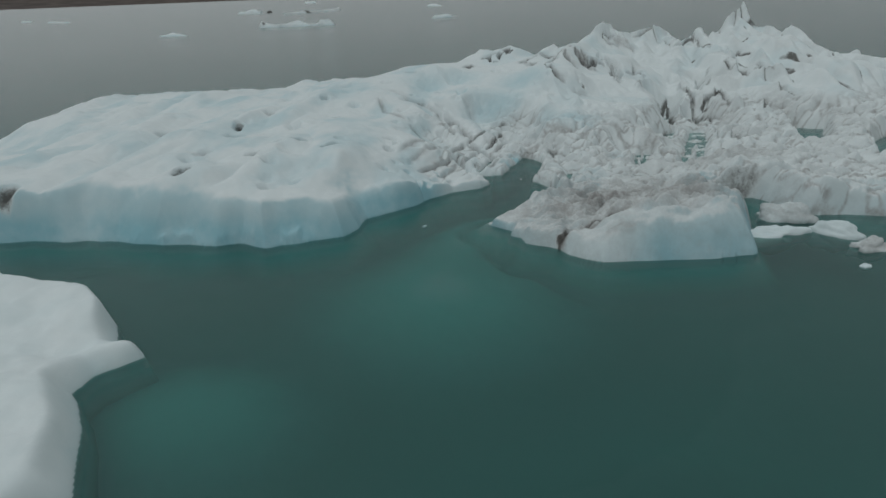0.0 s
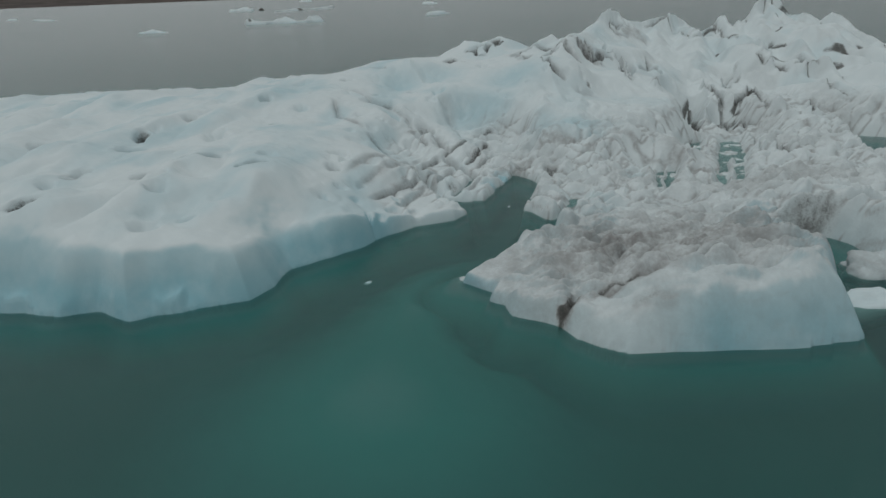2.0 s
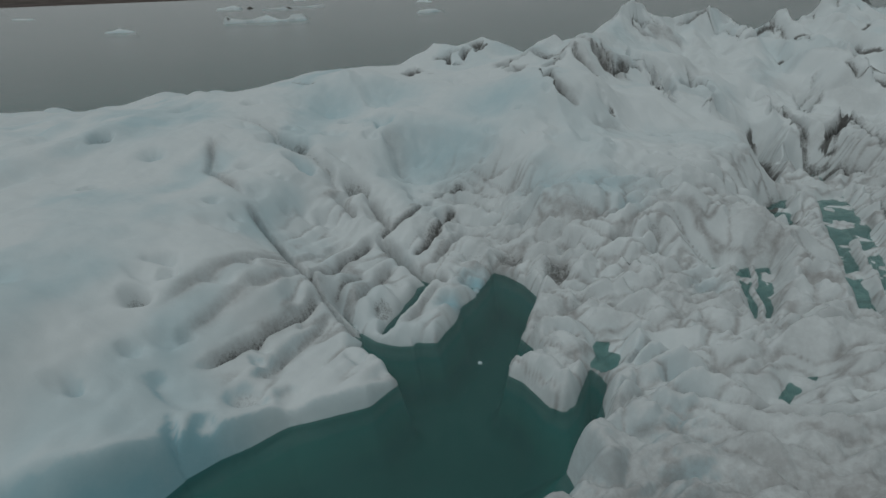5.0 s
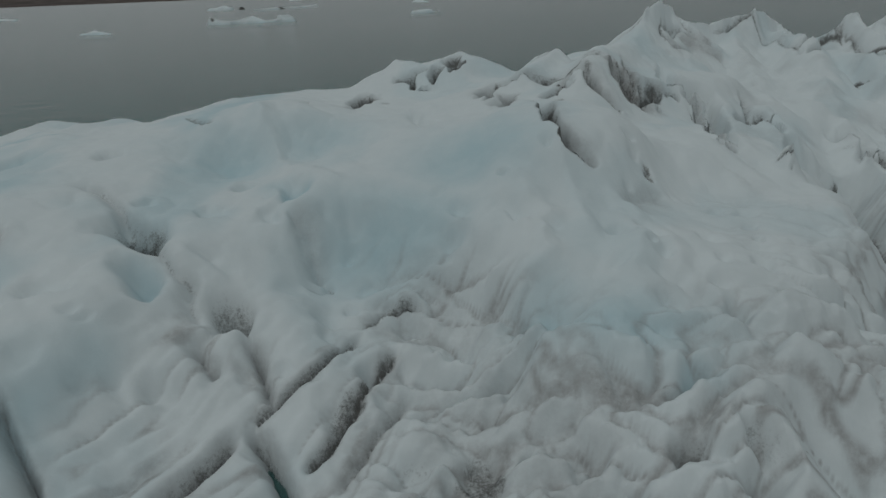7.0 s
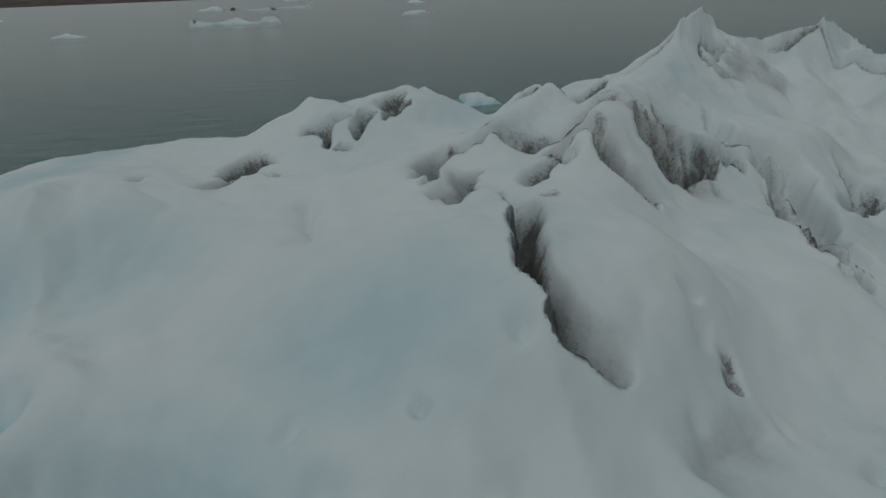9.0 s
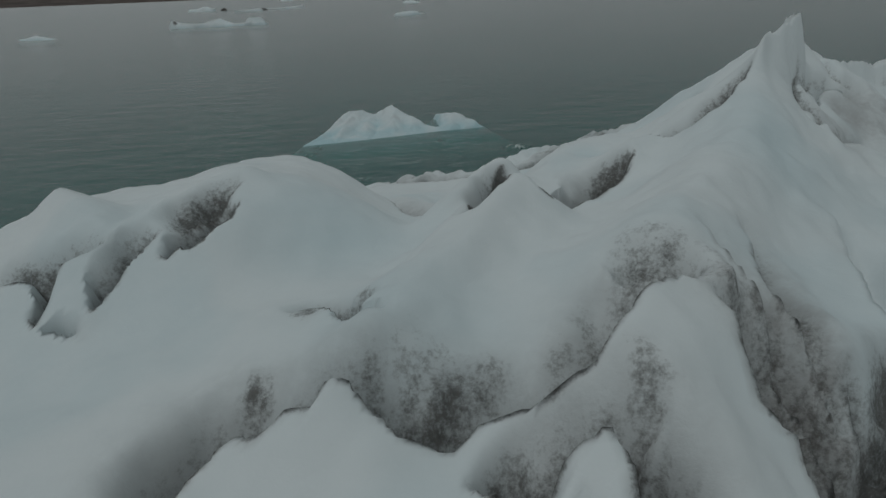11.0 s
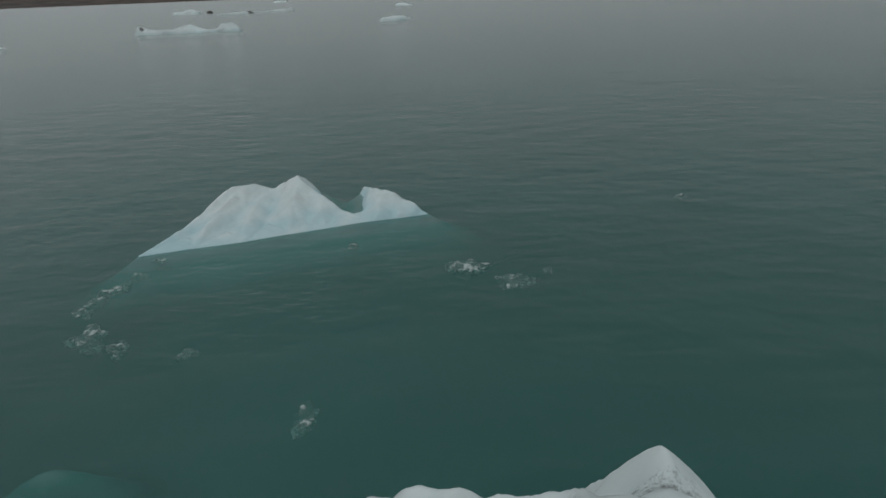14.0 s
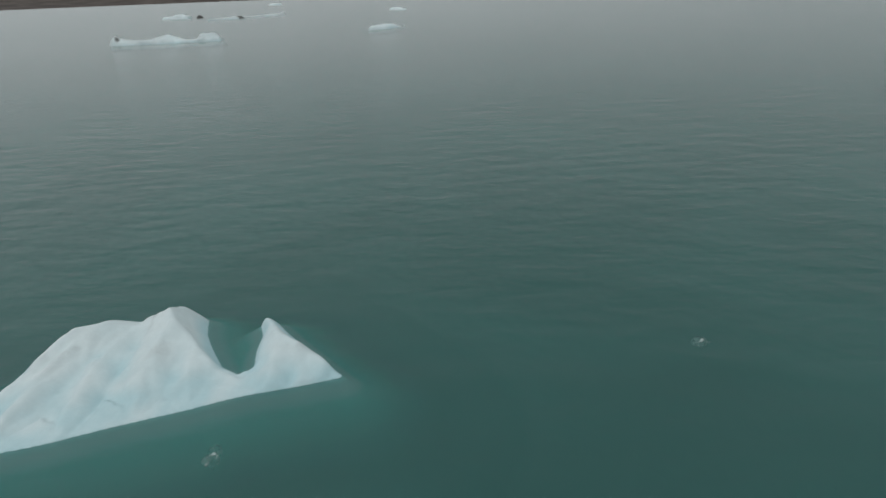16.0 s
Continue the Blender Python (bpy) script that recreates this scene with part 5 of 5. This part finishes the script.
floe("small_iceberg", "smooth white ice floe with a pointed submerged spur", (-24, -6, 4, 22), 0.1,
     [(-14.3, 17, 1.5, 2), (-11.6, 16.3, 1.15, 1.3), (-10.2, 15.7, 1.2, 0.8), (-9.8, 14.5, 0.5, 0.7), (-10.6, 13.8, 0.55, 1), (-12.3, 14.3, 0.75, 1.2), (-11, 11.8, 1.0, 1.3), (-9.5, 9.5, 1.0, 1.5), (-15, 11, 1.3, 3), (-18, 16, 1.4, 3)],
     [(-8.6, 14.25), (-9.8, 14.75), (-10.1, 15.5), (-10.4, 16.1), (-11.2, 16.8), (-13, 17.6), (-16, 18.4), (-21, 18.6), (-22.5, 13), (-19, 7), (-13, 5.2), (-8.3, 6.6), (-7.8, 9), (-8.8, 11.2), (-9.9, 12.6), (-9.7, 13.4)], blue=0.15, rough=0.12, slope=3.0, relief=0.12, under=9.0)

def twin_peaked_iceberg():
    """A low berg: a long ramp rising from the water to a broken crest, and a separate horn with a knob."""
    b = Berg(-4.5, 16.5, 66.5, 83.5, 0.065)
    b.h[:] = -1.4
    for pts, flank in (
        ([(1.5, 72.45, 0.02), (2.1, 73.6, 0.2), (2.6, 75.0, 0.36), (2.95, 76.25, 0.74), (3.3, 76.9, 0.93), (3.7, 77.2, 0.9), (4.1, 77.3, 0.58), (4.7, 77.3, 0.52), (5.2, 77.5, 0.8), (5.9, 77.65, 1.27),
          (6.3, 77.0, 0.86), (6.75, 76.1, 0.62), (7.3, 75.4, 0.3), (8.0, 75.05, 0.12)], 0.66),
        ([(3.5, 77.0, 0.74), (3.2, 75.4, 0.54), (3.1, 74.0, 0.34), (3.0, 73.0, 0.12)], 0.5),
        ([(4.5, 77.2, 0.5), (4.2, 75.6, 0.4), (4.3, 74.4, 0.3), (4.4, 73.4, 0.1)], 0.45),
        ([(5.9, 77.6, 1.1), (5.7, 76.3, 0.72), (5.75, 75.1, 0.48), (5.9, 74.0, 0.14)], 0.5),
        ([(6.7, 76.1, 0.6), (6.8, 75.1, 0.36), (7.0, 74.3, 0.1)], 0.5),
        ([(8.1, 77.75, 0.32), (8.25, 77.35, 0.4), (8.6, 76.8, 0.52), (9.05, 76.2, 0.66), (9.8, 75.55, 0.42), (10.55, 75.15, 0.02)], 0.55),
        ([(9.05, 76.2, 0.6), (8.8, 75.3, 0.36), (8.7, 74.7, 0.1)], 0.5),
    ):
        b.ridge(pts, flank, 0.05, 0.12, 5, warp=False)
    b.h += 0.05 * fbm(b.x, b.y, 1.1, 3, 201) + 0.11 * np.abs(fbm(b.x, b.y * 0.5, 0.7, 2, 203)) - 0.04
    front = [(1.35, 72.2), (2.8, 72.65), (4.1, 73.0), (5.3, 73.45), (6.4, 73.85), (7.3, 74.15), (8.2, 74.5), (9.2, 74.75), (10.7, 75.1)]
    back = [(10.1, 75.75), (9.35, 76.6), (8.8, 77.3), (8.4, 77.9), (8.05, 78.05), (7.85, 77.85), (8.05, 77.3), (8.1, 76.4), (8.2, 75.7), (7.9, 75.45), (7.4, 75.75), (6.9, 76.6), (6.45, 77.4), (6.15, 78.3),
            (5.6, 78.6), (4.9, 78.0), (3.9, 77.8), (3.3, 77.6), (2.5, 77.3), (2.15, 76.2), (1.95, 74.7), (1.55, 73.2)]
    b.outline(front + back, 1.9, 0.75, 0.05, 0.1, 1.5, -0.1)
    b.h = np.where((b.edge > 0) & (b.h < 0.02), 0.02 + 0.1 * b.edge, b.h)
    b.clear[:] = (0.3 + 0.9 * smooth(b.h, 0.5, 0.04)) * (0.8 + 0.5 * fbm(b.x, b.y, 1.2, 2, 211))
    b.silt[:] = 0.12 + 0.3 * smooth(b.h, 0.4, 0.7) * smooth(fbm(b.x, b.y, 1.0, 3, 213), 0.0, 0.5)
    return tagged(b.mesh("small_iceberg", CLEAN_ICE), "low white iceberg with a broken crest and a separate sharp horn", "iceberg")


twin_peaked_iceberg()

far = "far icebergs on the lagoon"
floe("far_iceberg", "long low grey-white iceberg with an upright horn at one end", (-61, -33, 200, 214), 0.3,
     [(-55, 206, 0.9, 3), (-50, 207, 0.8, 3), (-46.5, 207, 1.3, 2), (-42, 207.5, 0.4, 2), (-38, 209, 1.2, 2.2), (-35.5, 209, 0.9, 1.5)],
     [(-58.8, 204), (-52, 203.6), (-46, 204.2), (-40, 205.5), (-35, 207.5), (-34.5, 210), (-39, 211), (-47, 209.5), (-58.5, 207)],
     [([(-58.2, 205.3, 2.4), (-56.8, 205.4, 1.5), (-54, 205.7, 0.9)], 1.3), ([(-49.5, 206.5, 1.2), (-46.3, 206.8, 1.9), (-43, 207, 0.5)], 0.8), ([(-39.5, 208, 1.7), (-37, 208.6, 1.9), (-35.5, 208.8, 1.4)], 1.6)], blue=0.35, rough=0.4, group=far, stains=[(-57.2, 204.9, 0.6, 0.75), (-46, 205.2, 2.0, 0.25)], veil=0.35)
floe("far_iceberg", "low white ice floe with a pointed top", (-81, -68, 172, 180), 0.25, [(-75, 175.8, 0.6, 2), (-71, 175, 0.2, 1.5), (-78, 176, 0.3, 1.5)],
     [(-78.8, 175.8), (-75, 174.6), (-70.5, 174.4), (-71, 176.5), (-75, 177.4), (-78.5, 177)], [([(-76, 175.8, 0.6), (-74.8, 175.9, 0.95), (-73, 175.6, 0.4)], 0.7)], group=far)
floe("far_iceberg", "humped white iceberg with a rounded back", (-127, -107, 385, 400), 0.4, [(-120, 392, 1.2, 3), (-114, 391, 1.9, 2.5), (-111, 391, 1.2, 2)],
     [(-124, 390.5), (-116, 388.6), (-109.5, 389), (-109, 393), (-116, 395), (-124, 394)], [([(-119, 392, 1.3), (-117, 392, 1.9), (-113, 391.5, 2.3)], 0.9)], group=far)
floe("far_iceberg", "long thin white iceberg lying low in the water", (-88, -58, 340, 402), 0.5, [(-82, 350, 0.7, 4), (-76, 362, 0.8, 5), (-70, 378, 0.6, 5), (-64, 394, 0.8, 5)],
     [(-85.5, 344), (-78, 352), (-70, 370), (-62, 392), (-62, 399), (-66, 398), (-76, 372), (-85, 352)], [([(-64, 394, 1.0), (-63, 398, 1.6)], 0.8), ([(-78, 357, 1.1), (-75.5, 362, 1.3)], 0.8)], group=far, stains=[(-74.5, 361, 2.2, 1.0)], veil=0.35)
floe("far_iceberg", "small flat-topped white iceberg with a low tail", (-5, 10, 224, 244), 0.3, [(-1, 231, 0.9, 2), (1.5, 233, 1.0, 2), (4.8, 238, 0.3, 1.5)],
     [(-3, 227.8), (1.5, 229), (3.5, 232.5), (6.4, 238.5), (5.5, 241), (2, 236), (-2, 234)], group=far, stains=[(4.8, 238, 1.2, 0.9)])
floe("far_iceberg", "small white iceberg with a level top", (-11, 4, 398, 422), 0.5, [(-4, 410, 1.2, 3), (-1, 406, 0.5, 2)],
     [(-8.5, 412), (-4, 406), (1, 402), (1.5, 406), (-3, 413), (-7, 417)], group=far)
floe("far_iceberg", "thin white ice floe barely above the water", (-226, -196, 334, 366), 0.6, [(-212, 350, 0.4, 6)],
     [(-222, 358), (-212, 347), (-199, 338), (-199, 342), (-211, 353), (-221, 362)], group=far)
floe("far_iceberg", "tiny white ice floe far out on the lagoon", (-256, -240, 374, 390), 0.6, [(-248, 381, 0.7, 4)], [(-252, 381), (-248, 378), (-244, 380), (-247, 385)], group=far)
floe("far_iceberg", "distant white iceberg close to the brown shore", (-166, -146, 764, 786), 0.9, [(-156, 775, 1.8, 5)], [(-164, 774), (-156, 768), (-148, 772), (-150, 780), (-160, 782)], group=far)


# ---- loose ice in the water ----
def lump(name, label, at, size, seed, turn=0.0, sink=0.45, blue=0.2, group="", rough=0.35, m=CLEAN_ICE, stain=0.0, soot=0.0):
    """An irregular worn lump of ice, partly under water."""
    rng = random.Random(seed)
    bm = bmesh.new()
    bmesh.ops.create_icosphere(bm, subdivisions=4, radius=1.0)
    shift = Vector((rng.uniform(-9, 9), rng.uniform(-9, 9), rng.uniform(-9, 9)))
    for v in bm.verts:
        n = noise.fractal(v.co * 0.9 + shift, 1.0, 2.0, 4)
        crag = abs(noise.noise(v.co * 2.1 - shift))
        v.co *= 1.0 + rough * n - 0.5 * rough * crag
        v.co.x, v.co.y, v.co.z = v.co.x * size[0] / 2, v.co.y * size[1] / 2, v.co.z * size[2] / 2
    for f in bm.faces:
        f.smooth = True
    me = bpy.data.meshes.new(name)
    bm.to_mesh(me)
    bm.free()
    for key, value in (("clear", blue), ("silt", stain), ("dirt_shade", soot)):
        a = me.attributes.new(key, "FLOAT", "POINT")
        a.data.foreach_set("value", np.full(len(me.vertices), value))
    me.materials.append(m)
    ob = new(name, me)
    ob.matrix_world = pose(at[0], at[1], size[2] * (0.5 - sink), 0, 0, turn)
    return tagged(ob, label, "ice chunk", group)


by_block = "ice chunks beside the front block"
lump("ice_chunk", "flat white ice slab awash beside the iceberg's front block", (12.85, 21.6), (3.0, 1.0, 1.25), 3, 3, 0.66, 0.25, by_block, 0.45)
lump("ice_chunk", "rounded grey-white ice chunk floating off the shelf", (14.2, 23.2), (2.3, 1.2, 1.5), 4, -18, 0.55, 0.2, by_block, 0.5, stain=0.55)
lump("ice_chunk", "white ice chunk with a smooth curved top", (15.2, 21.4), (2.1, 1.0, 1.2), 8, -38, 0.6, 0.3, by_block, 0.4, stain=0.15)
lump("ice_chunk", "pinkish-white wedge of floating ice", (15.6, 19.9), (1.6, 0.8, 0.9), 6, 6, 0.55, 0.1, by_block, 0.55, stain=0.6)
lump("ice_chunk", "small clear ice fragments adrift on the water", (14.4, 18.4), (0.45, 0.3, 0.2), 7, 20, 0.5, 0.4, by_block)
lump("ice_chunk", "small clear ice fragment floating in the inlet", (-0.98, 23.72), (0.26, 0.16, 0.07), 9, 40, 0.82, 0.8)
lump("ice_chunk", "tiny white ice chip floating in the narrow inlet", (3.96, 30.00), (0.09, 0.12, 0.06), 10, 0, 0.6, 0.5)
lump("ice_chunk", "small grit-blackened ice chunk beside a far iceberg", (-104.5, 391), (3.2, 2.4, 3.0), 61, 15, 0.5, 0.0, far, 0.5, stain=1.0, soot=0.9)
adrift = "small ice pieces drifting round the small iceberg"
spots = [(11.7, 70.6, 1.0), (13.1, 69.7, 0.95), (14.1, 70.2, 0.35), (8.2, 72.5, 0.45), (2.2, 72.0, 0.35), (2.0, 70.8, 0.5), (1.8, 70.1, 0.7), (1.6, 69.3, 0.6), (1.5, 68.8, 0.5), (2.4, 67.4, 0.9), (5.1, 66.6, 0.4), (20.2, 76.1, 0.4), (8.3, 64.2, 0.6), (3.3, 66.9, 0.6)]
for i, (x, y, s) in enumerate(spots):
    lump("ice_fragment", "small half-sunk piece of clear brash ice" if s > 0.5 else "tiny chip of floating ice", (x, y), (1.2 * s, 0.85 * s, 0.34 * s), 20 + i, 37 * i, 0.8, 1.0, adrift, 0.9, BRASH)


# ---- far shore ----
def far_shore():
    """Low brown moraine hills along the far side of the lagoon."""
    n, rows = 160, 8
    verts, faces = [], []
    for i in range(n):
        a = radians(-72 + 110 * i / (n - 1))
        for j in range(rows):
            u = j / (rows - 1)
            r = 2250 + 120 * noise.noise((i * 0.11, 3.1, 0)) + 900 * u
            rise = 95 * (0.6 + 0.5 * noise.noise((i * 0.06, 8.0, j * 0.2))) * min(1, 2.2 * u) if j else -1.0
            verts.append((r * math.sin(a), r * math.cos(a), rise))
    for i in range(n - 1):
        for j in range(rows - 1):
            k = i * rows + j
            faces.append((k, k + rows, k + rows + 1, k + 1))
    me = bpy.data.meshes.new("backdrop")
    me.from_pydata(verts, [], faces)
    for p in me.polygons:
        p.use_smooth = True
    me.materials.append(SHORE)
    return tagged(new("backdrop", me), "low bare brown moraine hills along the far shore", "hills", kind="structure")


far_shore()
